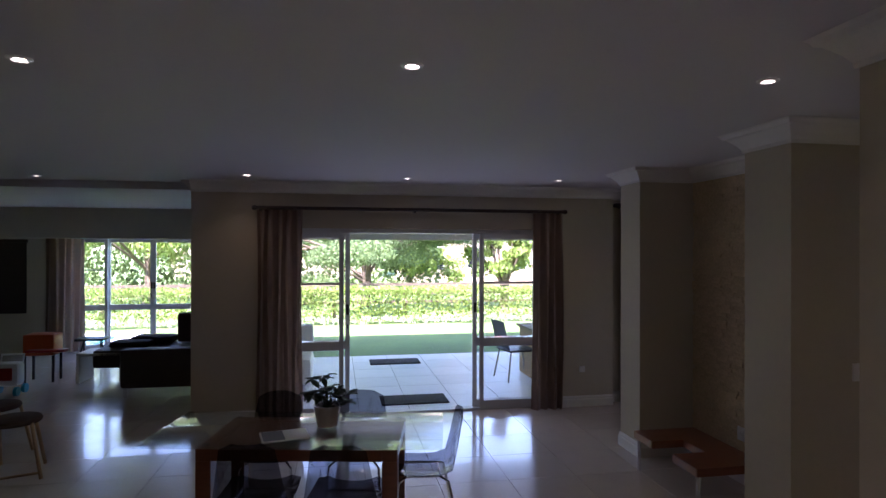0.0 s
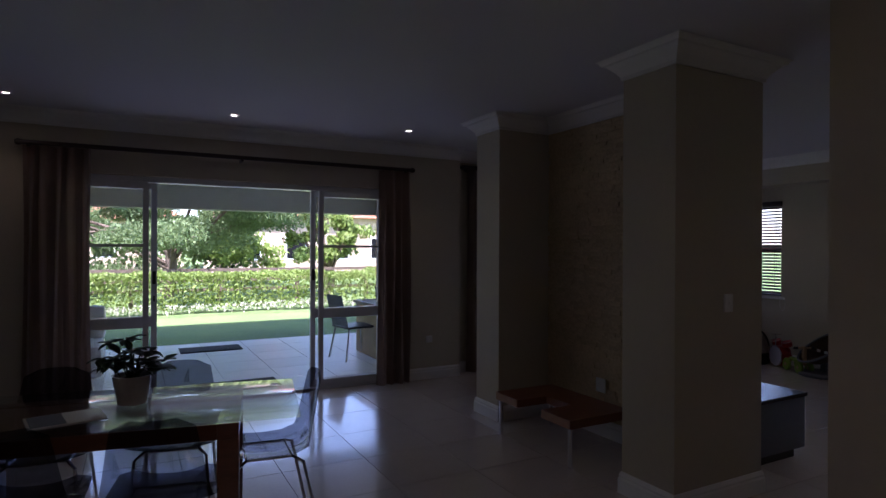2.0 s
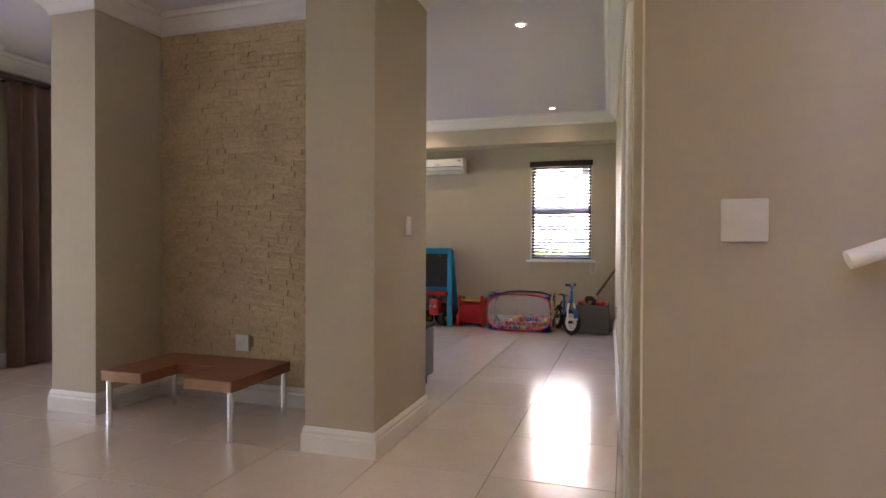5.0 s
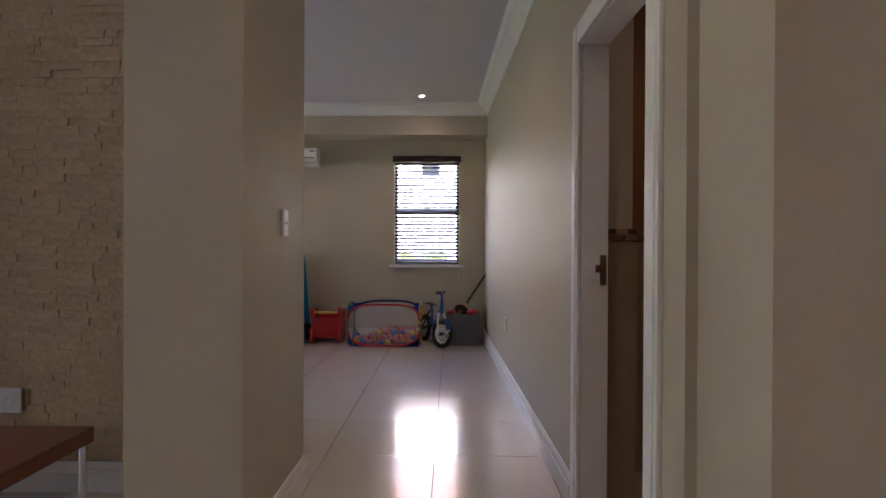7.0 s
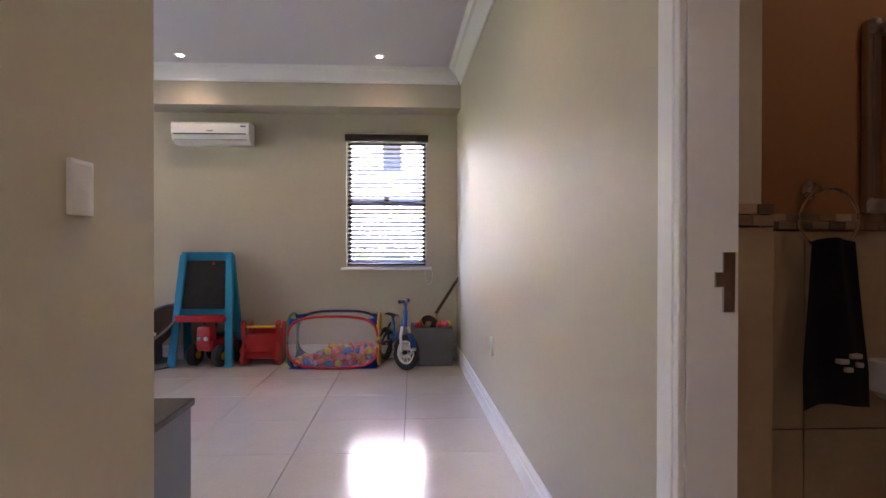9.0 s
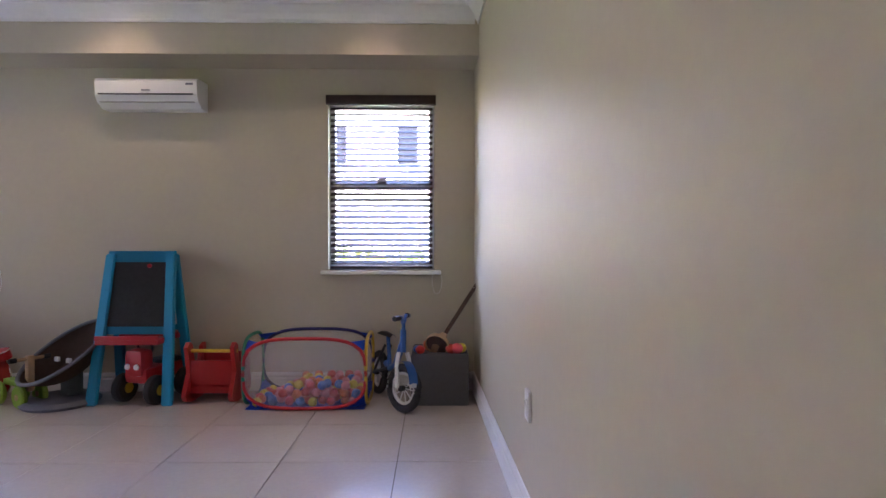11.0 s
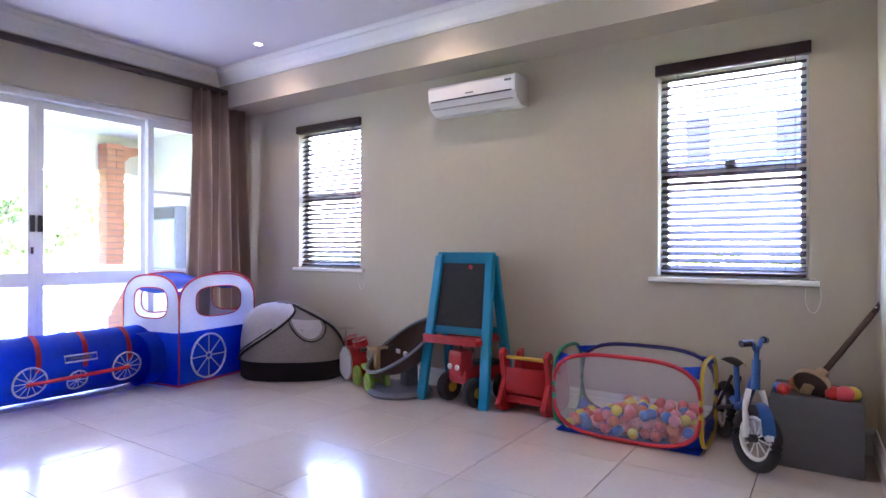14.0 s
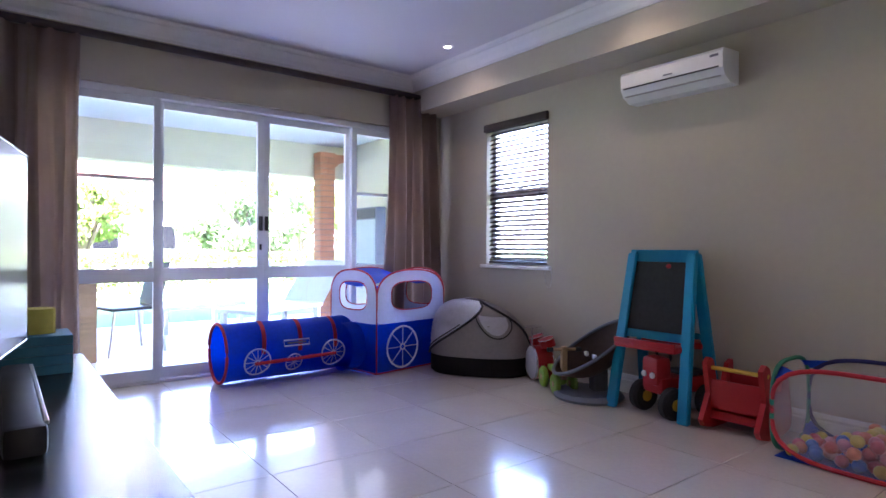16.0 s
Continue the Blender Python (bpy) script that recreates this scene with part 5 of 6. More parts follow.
part("base", sheet_bm([[(dome(q, 0)[0] * f, dome(q, 0)[1] * f, z) for q in [k * math.pi / 20 for k in range(41)]] for f, z in ((0.0, 0.004), (0.96, 0.004), (1.0, 0.02), (1.0, 0.15))], 0.003), BLACK_CLOTH, bt)
part("cover", sheet_bm([[tuple(Vector(dome(q, v)) * (1 + 0.02 * noise.noise(Vector((q * 2, v * 5, 1))))) for q in [k * math.pi / 24 for k in range(49)]] for v in [0, 0.15, 0.3, 0.45, 0.6, 0.72, 0.82, 0.9, 0.96, 0.999]], 0.003), GREY_CLOTH, bt)
VS = [k / 14 * 0.985 for k in range(15)]
part("flap", sheet_bm([[tuple(Vector(dome(radians(60) + (seam(v) - radians(60)) * k / 20, v, 1.02 + 0.008 * noise.noise(Vector((k * 0.35, v * 6, 4))))) + Vector((0, 0, 0.006))) for k in range(21)] for v in VS], 0.004), PALECLOTH, bt, "pale grey cover drawn back over the hoop")
part("hoop", tube([dome(seam(v), v, 1.03) for v in VS] + [dome(radians(306 + 70 * t), 0.985 - 0.9 * t ** 1.6, 1.03) for t in [k / 12 for k in range(1, 13)]], 0.010, 6), PLASTIC_K, bt, "black bound hoop")
part("flap_edge", tube([dome(radians(278 + 60 * t), 0.80 - 0.42 * math.sin(math.pi * t) ** 0.7, 1.02) for t in [k / 16 for k in range(17)]], 0.005, 6), PLASTIC_K, bt)
part("hem", tube([dome(seam(v) - 0.12, v, 1.035) for v in VS[1:9]], 0.005, 6), PLASTIC_K, bt)
part("net_window", sheet_bm([[dome(radians(284 + 48 * t), 0.78 - (0.36 * math.sin(math.pi * t) ** 0.7) * f, 1.012) for t in [k / 12 for k in range(13)]] for f in (0.0, 0.5, 0.95)], 0.002), PALECLOTH, bt, "pale folded net window")

# toy drum kit
dk = thing("toy_drum_kit", "small red toy drum kit with a cymbal", "drum kit", pose(7.28, 5.28, 0, 0, 0, 65))
dr = part("bass_drum", lathe([(0.125, -0.07), (0.13, -0.07), (0.13, 0.07), (0.125, 0.07)], 26), RED, dk, m=pose(0, 0, 0.135, 90, 0, 0))
for z in (-0.066, 0.066):
    part("drum_head", lathe([(0.0, z), (0.127, z)], 26), WHITECLOTH, dr)
    part("hoop", tube([(0.13 * math.cos(q), 0.13 * math.sin(q), z) for q in [k * math.pi / 13 for k in range(26)]], 0.006, 6, True), CHROME, dr)
for x, z in ((-0.10, 0.30), (0.10, 0.29)):
    tm = part("tom", lathe([(0, -0.03), (0.058, -0.03), (0.058, 0.03), (0, 0.03)], 20), RED, dk, m=pose(x, -0.02, z, -18, 0, 0))
    part("hoop", tube([(0.06 * math.cos(q), 0.06 * math.sin(q), 0.03) for q in [k * math.pi / 9 for k in range(18)]], 0.004, 6, True), CHROME, tm)
    part("arm", tube([(x, -0.02, z - 0.03), (x * 0.3, 0, 0.25)], 0.006, 6), CHROME, dk)
part("stand", tube([(0.0, 0.06, 0.0), (0.0, 0.06, 0.41)], 0.006, 6), CHROME, dk)
part("cymbal", lathe([(0, 0.012), (0.02, 0.008), (0.075, 0.0), (0.075, -0.002), (0, 0.004)], 24), CHROME, dk, m=pose(0, 0.06, 0.41))

# wooden ride-on with green wheels
gr = thing("wooden_ride_on", "small wooden ride-on toy with lime green wheels", "ride-on toy", pose(7.16, 5.0, 0, 0, 0, 60))
part("body", box(-0.15, -0.035, 0.12, 0.12, 0.035, 0.16, 0.012), LIME, gr)
part("steering_post", box(-0.17, -0.02, 0.10, -0.125, 0.02, 0.33, 0.008), PALEWOOD, gr)
part("handlebar", rod((-0.15, -0.10, 0.31), (-0.15, 0.10, 0.31), 0.011), PALEWOOD, gr)
for y in (-0.10, 0.10):
    part("grip", rod((-0.15, y - 0.02, 0.31), (-0.15, y + 0.02, 0.31), 0.016), PLASTIC_K, gr)
for x, y in ((-0.15, -0.06), (-0.15, 0.06), (0.09, -0.07), (0.09, 0.07)):
    wh = part("wheel", lathe([(0, -0.018), (0.065, -0.018), (0.075, -0.008), (0.075, 0.008), (0.065, 0.018), (0, 0.018)], 22), LIME, gr, m=pose(x, y, 0.075, 90, 0, 0))
    part("hub", lathe([(0, -0.022), (0.02, -0.022), (0.02, 0.022), (0, 0.022)], 14), PALEWOOD, wh)

# baby bouncer
bo = thing("baby_bouncer", "brown cloth baby bouncer on a grey-blue base", "baby bouncer", pose(7.16, 4.72, 0, 0, 0, -118))
part("base", lathe([(0.0, 0.0), (0.22, 0.0), (0.235, 0.02), (0.215, 0.045), (0.15, 0.05), (0.0, 0.05)], 30), GREYPLASTIC, bo)
part("stem", box(-0.05, 0.02, 0.04, 0.05, 0.12, 0.2, 0.015), GREYPLASTIC, bo)
seat = []
for i in range(9):
    v = i / 8
    ring = []
    for k in range(37):
        q = k * math.pi / 18
        p = Vector((0.23 * v * math.cos(q), 0.31 * v * math.sin(q), 0.17 * v ** 2.6 - 0.10))
        p.rotate(Euler((radians(34), 0, 0)))
        ring.append((p.x, p.y + 0.06, p.z + 0.285))
    seat.append(ring)
part("seat_cloth", sheet_bm(seat, 0.02), BROWN_CLOTH, bo, "brown padded bowl seat")
rimp = seat[-1][:-1]
part("frame", tube(rimp, 0.012, 8, True), GREYPLASTIC, bo)
for x in (-0.06, 0.07):
    part("buckle", box(x - 0.02, 0.0, 0.27, x + 0.02, 0.02, 0.30, 0.005), PLASTIC_W, bo)

# blackboard easel
ez = thing("blackboard_easel", "teal plastic children's easel with a blackboard and red tray", "easel", pose(7.285, 4.245, 0, 0, 0, 90))


def easel_side(sign):
    """One leaf of the easel, in x and z, leaning to sign * y."""
    def P(x, z, d=0.0):
        return (x, sign * (0.015 + 0.172 * (1 - z / 1.0)) + d, z)
    bm = bmesh.new()
    for s in (-1, 1):
        a, b = Vector(P(s * 0.245, 0.0)), Vector(P(s * 0.20, 0.98))
        for (p, q) in ((a, b),):
            g = [[(p.x + dx, p.y + dy, p.z) for dx, dy in ((-.034, -.02), (.034, -.02), (.034, .02), (-.034, .02))], [(q.x + dx, q.y + dy, q.z) for dx, dy in ((-.03, -.02), (.03, -.02), (.03, .02), (-.03, .02))]]
            vs_ = [[bm.verts.new(c) for c in row] for row in g]
            for k in range(4):
                bm.faces.new((vs_[0][k], vs_[0][(k + 1) % 4], vs_[1][(k + 1) % 4], vs_[1][k]))
            bm.faces.new(vs_[0])
            bm.faces.new(vs_[1][::-1])
    bmesh.ops.bevel(bm, geom=list(bm.edges), offset=0.006, segments=2, affect='EDGES')
    f = part("leaf_frame", bm, TEAL, ez)
    for z0, z1, w in ((0.925, 1.0, 0.22), (0.45, 0.50, 0.22)):
        part("crossbar", sheet_bm([[P(-w, z0), P(w, z0)], [P(-w, z1), P(w, z1)]], 0.041), TEAL, f, smooth=False)
    part("board", sheet_bm([[P(-0.20, 0.49, -sign * 0.002), P(0.20, 0.49, -sign * 0.002)], [P(-0.178, 0.935, -sign * 0.002), P(0.178, 0.935, -sign * 0.002)]], 0.012), SLATE if sign > 0 else PLASTIC_W, f, "dusty blackboard" if sign > 0 else "", smooth=False)
    return f


fe = easel_side(1)
easel_side(-1)
part("tray", box(-0.205, 0.07, 0.395, 0.205, 0.22, 0.435, 0.012), RED, ez, "red chalk tray")
part("tray", box(-0.205, -0.22, 0.395, 0.205, -0.07, 0.435, 0.012), RED, ez)
part("tray_lip", box(-0.205, 0.205, 0.425, 0.205, 0.222, 0.455, 0.005), RED, ez)
part("magnet", lathe([(0, 0), (0.014, 0), (0.014, 0.01), (0, 0.012)], 14), RED, ez, m=pose(-0.07, 0.052, 0.90, -80, 0, 0))

# red ride-on under the easel
rc = thing("ride_on_car", "red plastic ride-on car with black wheels", "ride-on toy", pose(7.29, 4.17, 0, 0, 0, 74))
part("body", box(-0.09, -0.20, 0.13, 0.09, 0.18, 0.24, 0.04), RED, rc)
part("seat", box(-0.075, -0.19, 0.22, 0.075, 0.0, 0.27, 0.03), PLASTIC_K, rc)
part("front", box(-0.07, 0.08, 0.18, 0.07, 0.20, 0.36, 0.04), RED, rc)
part("steering_wheel", tube([(0.06 * math.cos(q), 0.09 + 0.02 * math.sin(q), 0.37 + 0.05 * math.sin(q)) for q in [k * math.pi / 9 for k in range(18)]], 0.009, 6, True), PLASTIC_K, rc)
for x in (-0.035, 0.035):
    part("headlight", lathe([(0, 0), (0.02, 0), (0.018, 0.008), (0, 0.01)], 14), PLASTIC_W, rc, m=pose(x, 0.20, 0.25, -90, 0, 0))
for x in (-0.125, 0.125):
    for y in (-0.15, 0.13):
        wh = part("wheel", lathe([(0, -0.035), (0.08, -0.035), (0.095, -0.02), (0.095, 0.02), (0.08, 0.035), (0, 0.035)], 22), RUBBER, rc, m=pose(x, y, 0.095, 0, 90, 0))
        part("hubcap", lathe([(0, -0.038), (0.035, -0.038), (0.035, 0.038), (0, 0.038)], 14), YELLOW, wh)

# red rocker
rk = thing("rocking_toy", "red plastic rocking toy with a yellow bar", "rocking toy", pose(7.28, 3.74, 0, 0, 0, 90))
for x in (-0.15, 0.15):
    side = [(-0.20, 0.06), (-0.17, 0.02), (-0.08, 0.0), (0.08, 0.0), (0.17, 0.02), (0.20, 0.06), (0.12, 0.20), (0.16, 0.37), (0.12, 0.40), (0.08, 0.38), (0.05, 0.26), (-0.05, 0.24), (-0.09, 0.34), (-0.14, 0.36), (-0.15, 0.28)]
    bm = extrude_poly(side, -0.014, 0.014)
    part("side_panel", bm, RED, rk, m=pose(x, 0, 0, 90, 0, 90), smooth=False)
part("seat", box(-0.136, -0.12, 0.10, 0.136, 0.12, 0.125, 0.006), RED, rk)
part("back", box(-0.136, -0.13, 0.10, 0.136, -0.105, 0.30, 0.008), RED, rk)
part("front_panel", box(-0.136, 0.10, 0.06, 0.136, 0.12, 0.28, 0.008), RED, rk)
part("bar", rod((-0.165, 0.10, 0.34), (0.165, 0.10, 0.34), 0.012), YELLOW, rk)

# ball pit
bp = thing("ball_pit", "pop-up ball pit with white net sides and coloured edges", "ball pit", pose(6.97, 2.70, 0))
PW, PD, PH = 0.77, 0.44, 0.44


def net_panel(w, m, tape, blue):
    def edge(q, grow=1.0):
        c, s = math.cos(q), math.sin(q)
        e = 3.3
        k = (abs(c / (w / 2)) ** e + abs(s / (PH / 2)) ** e) ** (-1 / e) * grow
        return (k * c, 0.0, 0.012 + PH / 2 + k * s)
    qs = [k * math.pi / 24 for k in range(48)]
    t = part("edge_tape", tube([edge(q) for q in qs], 0.011, 8, True), tape, bp, m=m)
    rows = [[edge(q, g) for q in qs + [0]] for g in (1.0, 0.66, 0.33, 0.001)]
    part("net", sheet_bm(rows), NET, t)


net_panel(PW, pose(0, PW / 2, 0, 0, 0, 90), REDCLOTH, 0)
net_panel(PW, pose(PD, PW / 2, 0, 0, 0, 90), NAVY, 0)
net_panel(PD, pose(PD / 2, 0, 0), YELLOW, 0)
net_panel(PD, pose(PD / 2, PW, 0), GREEN_T, 0)
part("floor_cloth", box(0.01, 0.01, 0.004, PD - 0.01, PW - 0.01, 0.008), BLUECLOTH, bp, smooth=False)
for x, y, sx, sy in ((0, 0, 1, 1), (PD, 0, -1, 1), (0, PW, 1, -1), (PD, PW, -1, -1)):
    part("corner_gusset", sheet_bm([[(x, y + sy * 0.10, 0.43), (x, y + sy * 0.02, 0.38)], [(x + sx * 0.10, y, 0.43), (x + sx * 0.02, y, 0.38)]], 0.003), BLUECLOTH, bp)
    part("corner_gusset", sheet_bm([[(x, y + sy * 0.12, 0.012), (x, y + sy * 0.02, 0.10)], [(x + sx * 0.12, y, 0.012), (x + sx * 0.02, y, 0.10)]], 0.003), BLUECLOTH, bp)
BALLC = [material("ball_" + n_, c_, 0.4) for n_, c_ in (("red", (0.60, 0.03, 0.02)), ("blue", (0.03, 0.14, 0.55)), ("yellow", (0.7, 0.50, 0.04)), ("rose", (0.65, 0.06, 0.08)), ("orange", (0.65, 0.14, 0.03)), ("pink", (0.7, 0.20, 0.25)))]
bls = []
for mt in BALLC:
    bm = bmesh.new()
    bmesh.ops.create_icosphere(bm, subdivisions=2, radius=0.03)
    bls.append(mesh_of(bm, mt, True))
rng = random.Random(7)
spots_ = []
for k in range(5000):
    p = (rng.uniform(0.05, PD - 0.05), rng.uniform(0.05, PW - 0.05))
    z = 0.04 + 0.052 * (rng.choice((0, 1, 2)) if 0.08 < p[1] < 0.45 else rng.choice((0, 1)) if p[1] < 0.55 else 0)
    if all((p[0] - a) ** 2 + (p[1] - b) ** 2 + (z - c) ** 2 > 0.0031 for a, b, c in spots_):
        spots_.append((*p, z))
    if len(spots_) > 190:
        break
for a, b, c in spots_:
    o = new("play_ball", bls[rng.randrange(6)])
    o.matrix_world = pose(6.97 + a, 2.70 + b, c)
    tagged(o, "small plastic ball in the ball pit", "ball", "balls in the pit")

# balance bike
bk = thing("balance_bike", "blue and white child's bicycle leaning by the ball pit", "bicycle", pose(7.17, 2.575, 0, 0, 0, 0) @ pose(0, 0, 0, -5, 0, 203))
# local x runs from the rear wheel to the front wheel


def bike_wheel(x, turn):
    w = part("wheel", tube([(0.125 * math.cos(q), 0, 0.125 * math.sin(q)) for q in [k * math.pi / 16 for k in range(32)]], 0.026, 10, True), RUBBER, bk, "black tyre", m=pose(x, 0, 0.151, 0, 0, turn))
    part("rim", tube([(0.095 * math.cos(q), 0, 0.095 * math.sin(q)) for q in [k * math.pi / 16 for k in range(32)]], 0.012, 8, True), PLASTIC_W, w, "white rim")
    sp_ = bmesh.new()
    for k in range(10):
        q = k * math.pi / 5
        rod_bm(sp_, (0.015 * math.cos(q), 0, 0.015 * math.sin(q)), (0.09 * math.cos(q), 0, 0.09 * math.sin(q)), 0.004, seg=6)
    part("spokes", sp_, PLASTIC_W, w)
    part("hub", rod((0, -0.035, 0), (0, 0.035, 0), 0.018), PLASTIC_K, w)


bike_wheel(-0.24, 0)
bike_wheel(0.27, 22)
part("main_frame", tube([(0.19, 0, 0.42), (0.08, 0, 0.26), (-0.02, 0, 0.22), (-0.10, 0, 0.24)], 0.022, 10), BIKEBLUE, bk)
for y in (-0.04, 0.04):
    part("chain_stay", tube([(-0.02, y * 0.5, 0.22), (-0.24, y, 0.151)], 0.011, 8), PLASTIC_K, bk)
    part("seat_stay", tube([(-0.10, y * 0.5, 0.36), (-0.24, y, 0.151)], 0.009, 8), PLASTIC_K, bk)
    part("fork", tube([(0.20, y * 0.7, 0.36), (0.225, y * 1.1, 0.29), (0.27, y * 1.1, 0.151)], 0.014, 8), PLASTIC_W, bk, "white fork")
part("seat_tube", tube([(-0.02, 0, 0.22), (-0.11, 0, 0.42)], 0.014, 8), BIKEBLUE, bk)
part("saddle", sheet_bm([[(-0.20 + 0.2 * v, (0.055 - 0.035 * v) * u, 0.445 - 0.02 * abs(u) ** 2) for u in (-1, -0.5, 0, 0.5, 1)] for v in (0, 0.33, 0.66, 1)], 0.03), PLASTIC_K, bk)
part("head_tube", rod((0.20, 0, 0.36), (0.175, 0, 0.50), 0.02), BIKEBLUE, bk)
part("stem", tube([(0.175, 0, 0.50), (0.165, 0, 0.56)], 0.013, 8), BIKEBLUE, bk)
part("handlebar", tube([(0.04, 0.07, 0.58), (0.08, 0.045, 0.585), (0.145, 0.015, 0.55), (0.185, -0.015, 0.55), (0.24, -0.045, 0.585), (0.27, -0.08, 0.58)], 0.011, 8), BIKEBLUE, bk)
for y in (-0.11, 0.11):
    part("grip", tube([(0.06, 0.06, 0.583), (0.01, 0.09, 0.578)] if y > 0 else [(0.255, -0.06, 0.583), (0.28, -0.105, 0.578)], 0.017, 8), PLASTIC_K, bk)
part("mudguard", sheet_bm([[(0.27 + 0.165 * math.cos(q), y, 0.151 + 0.165 * math.sin(q)) for y in (-0.028, 0, 0.028)] for q in [radians(20 + 12 * k) for k in range(8)]], 0.003), BIKEBLUE, bk)
part("reflector", box(0.43, -0.015, 0.19, 0.438, 0.015, 0.215, 0.002), SILVER, bk)

# toy box in the corner
tbx = thing("toy_box", "grey cloth storage box full of toys in the corner", "storage box")
part("body", box(7.06, 2.045, 0, 7.44, 2.42, 0.33, 0.012), GREYBOX, tbx)
part("rim", tube([(7.07, 2.055, 0.33), (7.43, 2.055, 0.33), (7.43, 2.41, 0.33), (7.07, 2.41, 0.33)], 0.009, 6, True), GREYBOX, tbx)
gu = thing("toy_guitar", "wooden toy guitar leaning in the corner", "toy guitar")
part("neck", box(-0.02, -0.012, 0.12, 0.02, 0.012, 0.50, 0.004), BROWN_CLOTH, gu, m=pose(7.20, 2.27, 0.33, 32, 26, 0))
part("head", box(-0.028, -0.01, 0.50, 0.028, 0.01, 0.60, 0.006), BROWN_CLOTH, gu, m=pose(7.20, 2.27, 0.33, 32, 26, 0))
for z in (0.52, 0.55, 0.58):
    part("peg", rod((-0.042, 0, z), (0.042, 0, z), 0.005), CHROME, gu, m=pose(7.20, 2.27, 0.33, 32, 26, 0))
part("body", lathe([(0, -0.022), (0.08, -0.022), (0.085, 0), (0.08, 0.022), (0, 0.022)], 24), PALEWOOD, gu, m=pose(7.20, 2.27, 0.33, 32, 26, 0) @ pose(0, 0, 0.06, 90, 0, 0))
tb2 = thing("tambourine", "brown and yellow toy tambourine on the toy box", "tambourine", pose(7.14, 2.25, 0.385, 62, 0, 70))
part("skin", lathe([(0, 0), (0.075, 0)], 24), BROWN_CLOTH, tb2)
part("hoop", lathe([(0.075, -0.012), (0.08, -0.012), (0.08, 0.016), (0.075, 0.016)], 24), PALEWOOD, tb2)
for k in range(4):
    part("spot", lathe([(0, 0.002), (0.017, 0.002)], 12), YELLOW, tb2, m=pose(0.045 * math.cos(k * 1.57), 0.045 * math.sin(k * 1.57), 0))
for x, y, r, mt in ((7.11, 2.36, 0.035, 0), (7.12, 2.12, 0.045, 3), (7.16, 2.09, 0.04, 2), (7.15, 2.38, 0.03, 1), (7.13, 2.16, 0.04, 0), (7.25, 2.3, 0.05, 4)):
    bm = bmesh.new()
    bmesh.ops.create_icosphere(bm, subdivisions=3, radius=r, matrix=Matrix.Diagonal((1.2, 0.9, 0.8, 1)))
    o = new("small_toy", mesh_of(bm, BALLC[mt], True))
    o.matrix_world = pose(x, y, 0.335 + r * 0.6)
    tagged(o, "small bright plastic toy in the grey box", "toy", "toys in the box")

# ---- floor and paving pieces ----
TX, TYS, GX, GY = 0.578, 0.562, 4.948, 2.447
fl = structure("floor", box(-6.9, -2.4, -0.3, EAST + 0.25, 6.95, -0.012), GROUT, "glossy beige porcelain floor tiles with thin dark joints")
structure("floor_lounge", box(-6.9, 6.95, -0.3, -1.2, LOUNGE_N + 0.25, -0.012), GROUT)


def tile_mesh(w, d, h, mat, ease=0.0003):
    """A tile with eased upper edges, its top at z = 0."""
    bm = bmesh.new()
    lo = [bm.verts.new((sx * w / 2, sy * d / 2, -h)) for sx, sy in ((-1, -1), (1, -1), (1, 1), (-1, 1))]
    md = [bm.verts.new((sx * w / 2, sy * d / 2, -ease)) for sx, sy in ((-1, -1), (1, -1), (1, 1), (-1, 1))]
    hi = [bm.verts.new((sx * (w / 2 - ease), sy * (d / 2 - ease), 0)) for sx, sy in ((-1, -1), (1, -1), (1, 1), (-1, 1))]
    for a, b in ((lo, md), (md, hi)):
        for k in range(4):
            bm.faces.new((a[k], a[(k + 1) % 4], b[(k + 1) % 4], b[k]))
    bm.faces.new(hi)
    return mesh_of(bm, mat)


FT = tile_mesh(TX - 0.004, TYS - 0.004, 0.012, TILE)
near, rest = [], []
for i in range(-21, 6):
    for j in range(-9, 18):
        x, y = GX + (i + 0.5) * TX, GY + (j + 0.5) * TYS
        if x > EAST + 0.2 or x < -6.7 or y > LOUNGE_N or y < -2.2 or (y > 6.9 and x > -1.3):
            continue
        if -1.3 < x < 2.0 and y < 1.3:
            continue
        (near if x > -1.4 and 1.0 < y < 6.9 else rest).append((x, y))
for x, y in near:
    shared("tile", FT, fl, pose(x, y, 0))
vs, fs = [], []
for x, y in rest:
    k, w, d = len(vs), TX / 2 - 0.002, TYS / 2 - 0.002
    vs += [(x - w, y - d, 0), (x + w, y - d, 0), (x + w, y + d, 0), (x - w, y + d, 0), (x - w, y - d, -.012), (x + w, y - d, -.012), (x + w, y + d, -.012), (x - w, y + d, -.012)]
    fs += [tuple(k + q for q in f) for f in ((0, 1, 2, 3), (4, 5, 1, 0), (5, 6, 2, 1), (6, 7, 3, 2), (7, 4, 0, 3))]
me = bpy.data.meshes.new("mesh")
me.from_pydata(vs, [], fs)
me.materials.append(TILE)
tagged(shared("far_tiles", me, fl, Matrix()), "beige floor tiles", kind="stuff")

vf = bpy.data.objects["verandah_floor"]
VT = tile_mesh(0.594, 0.594, 0.02, PAVING)
for i in range(-16, 16):
    for j in range(6):
        x, y = 0.95 + (i + 0.5) * 0.6, 7.0 + (j + 0.5) * 0.6
        if x < 9:
            shared("tile", VT, vf, pose(x, y, -0.02))

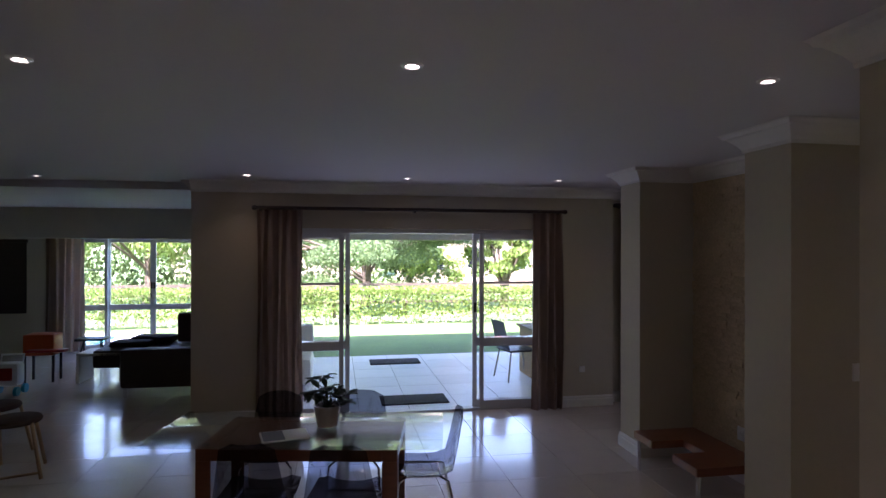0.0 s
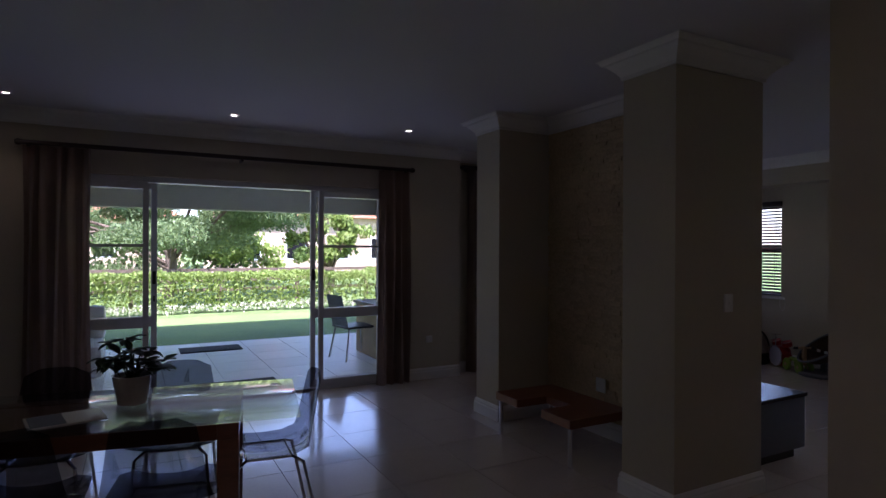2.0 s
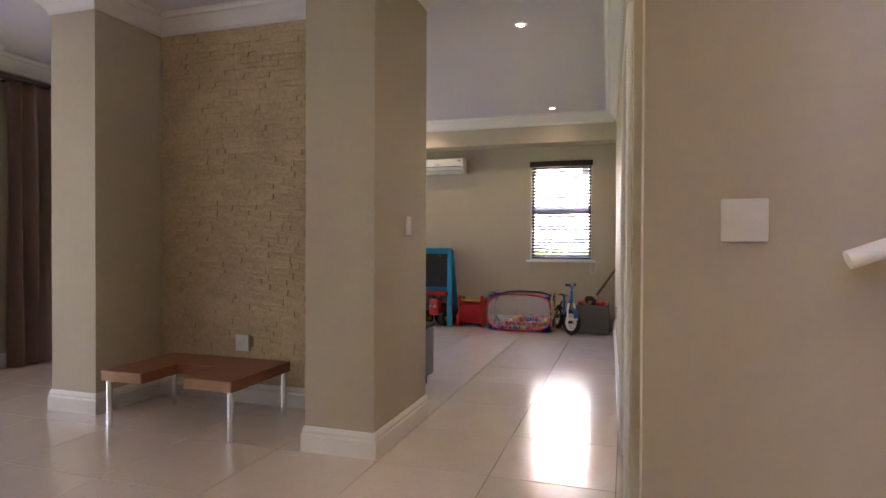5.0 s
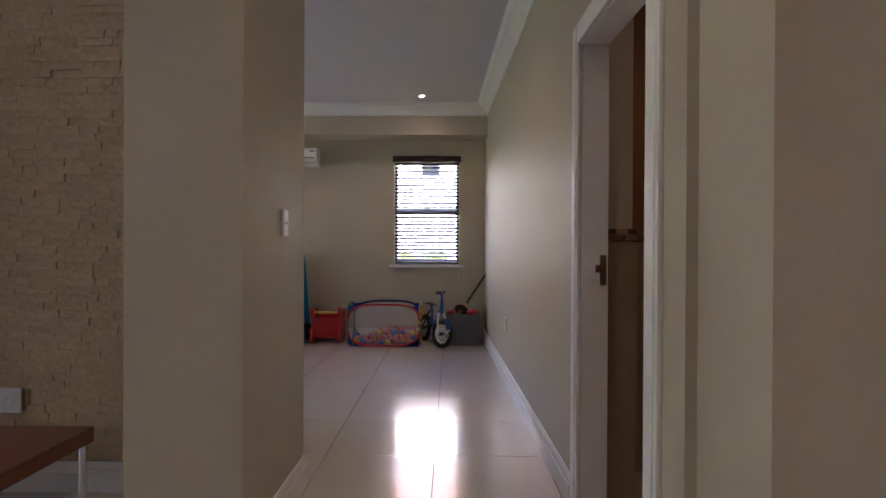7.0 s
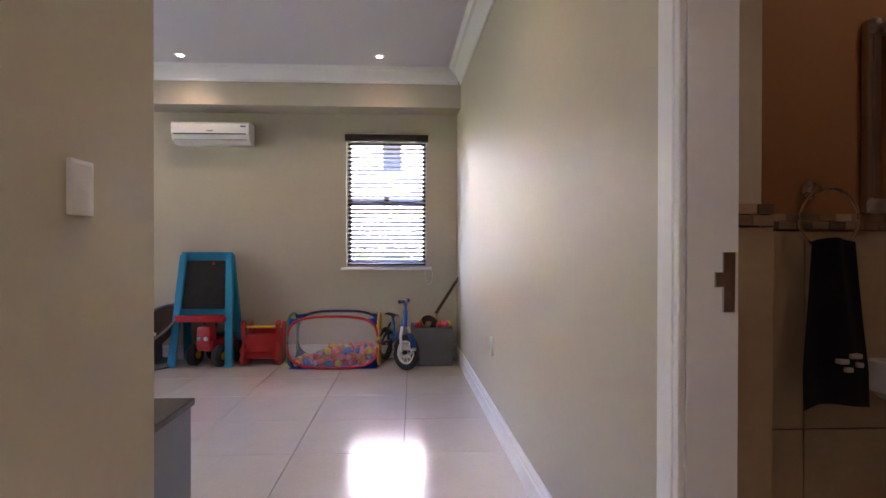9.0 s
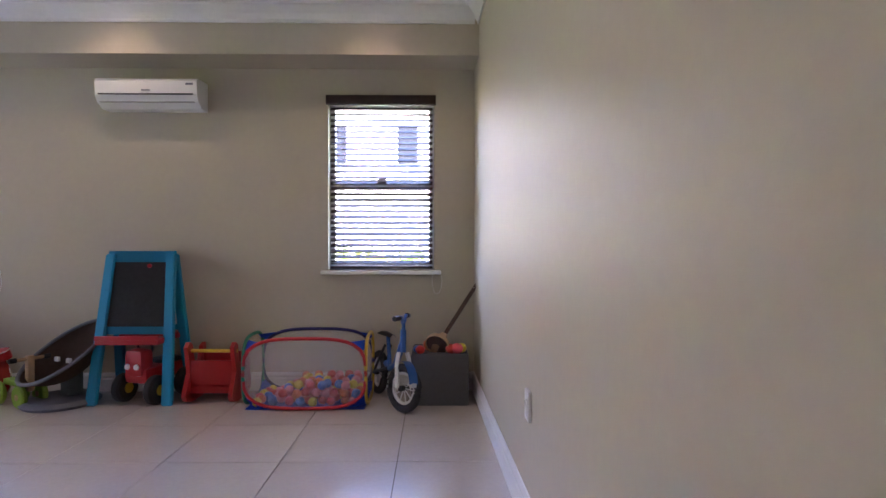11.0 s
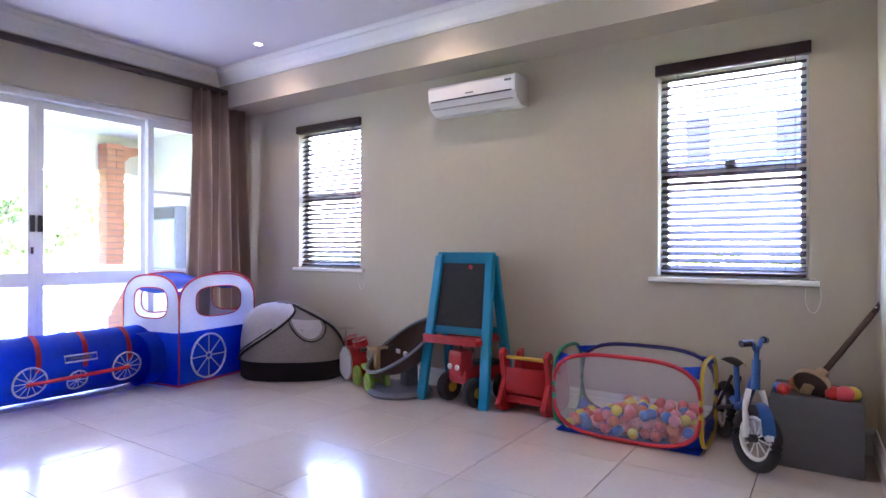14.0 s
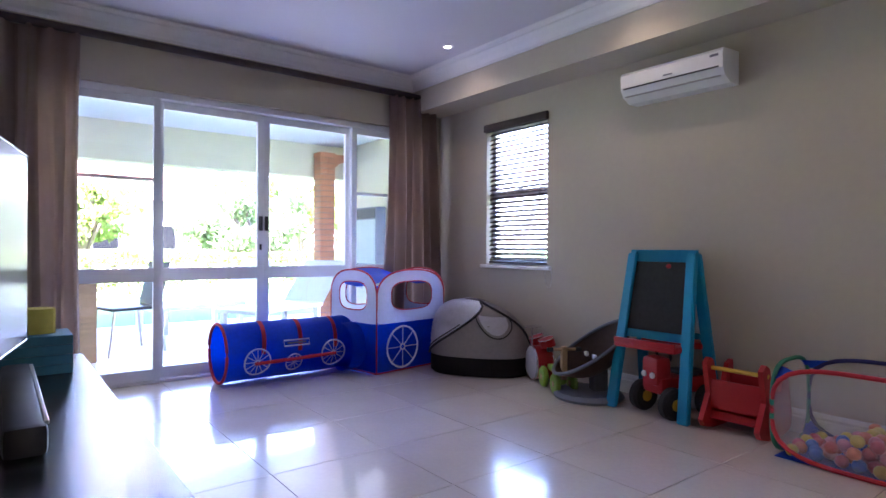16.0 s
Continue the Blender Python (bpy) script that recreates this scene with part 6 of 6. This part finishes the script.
# split-face stone strips on the feature wall
stone = bpy.data.objects["wall_stone_core"]
rng = random.Random(21)
SM = []
for k in range(8):
    L = 0.06 + 0.025 * k
    bm = box(-0.012, -L / 2 + 0.001, -0.0172, 0.02, L / 2 - 0.001, 0.0172)
    for v in bm.verts:
        if v.co.x < 0:
            v.co.x += rng.uniform(-0.006, 0.004)
        v.co.y += rng.uniform(-0.001, 0.001)
    SM.append((L, mesh_of(bm, STONE)))
joined_v, joined_f = [], []
count = 0
for r in range(75):
    z = 0.13 + 0.018 + r * 0.035
    if z > CEIL - 0.03:
        break
    y = 3.422
    while y < 4.975:
        L, me0 = SM[rng.randrange(8)]
        if y + L > 4.978:
            L0 = 4.978 - y
            if L0 < 0.03:
                break
        else:
            L0 = L
        m = pose(3.345 - rng.uniform(0.0, 0.006), y + L0 / 2, z) @ Matrix.Diagonal((1, L0 / L, 1, 1))
        if count < 300 and 0.7 < z < 1.7:
            shared("stone", me0, stone, m)
            count += 1
        else:
            k = len(joined_v)
            joined_v += [tuple(m @ v.co) for v in me0.vertices]
            joined_f += [tuple(k + q for q in p.vertices) for p in me0.polygons]
        y += L0
me = bpy.data.meshes.new("mesh")
me.from_pydata(joined_v, [], joined_f)
me.materials.append(STONE)
tagged(shared("stones", me, stone, Matrix()), "split-face sandstone strips", kind="stuff")

# brick piers of the verandah, proud of the beam
STRETCHER = mesh_of(box(-0.106, -0.018, -0.036, 0.106, 0.018, 0.036, 0.003), BRICK)
HEADER = mesh_of(box(-0.056, -0.018, -0.036, 0.056, 0.018, 0.036, 0.003), BRICK)
for px, py in ((7.86, 10.18), (3.9, 10.18), (-7.6, 10.18)):
    pier = tagged(new("brick_pier", mesh_of(box(px - 0.108, py - 0.108, -0.06, px + 0.108, py + 0.108, 2.40), GROUT)), "orange face brick verandah pier", "pier", "verandah piers", "structure")
    for r in range(30):
        for a in (0, 90, 180, 270):
            q = Matrix.Translation((px, py, r * 0.082)) @ pose(0, 0, 0, 0, 0, a)
            if (r + a // 90) % 2:
                shared("brick", STRETCHER, pier, q @ pose(0, -0.102, 0))
            else:
                shared("brick", HEADER, pier, q @ pose(-0.058, -0.102, 0))
                shared("brick", HEADER, pier, q @ pose(0.058, -0.102, 0))
    part("corbel", extrude_poly([(0.10, 0.0), (0.16, 0.02), (0.20, 0.07), (0.28, 0.09), (0.33, 0.15), (0.33, 0.2), (0.10, 0.2)], -0.09, 0.09), BRICK, pier, "shaped corbel", smooth=False, m=pose(px, py, 2.20, 90, 0, 0))
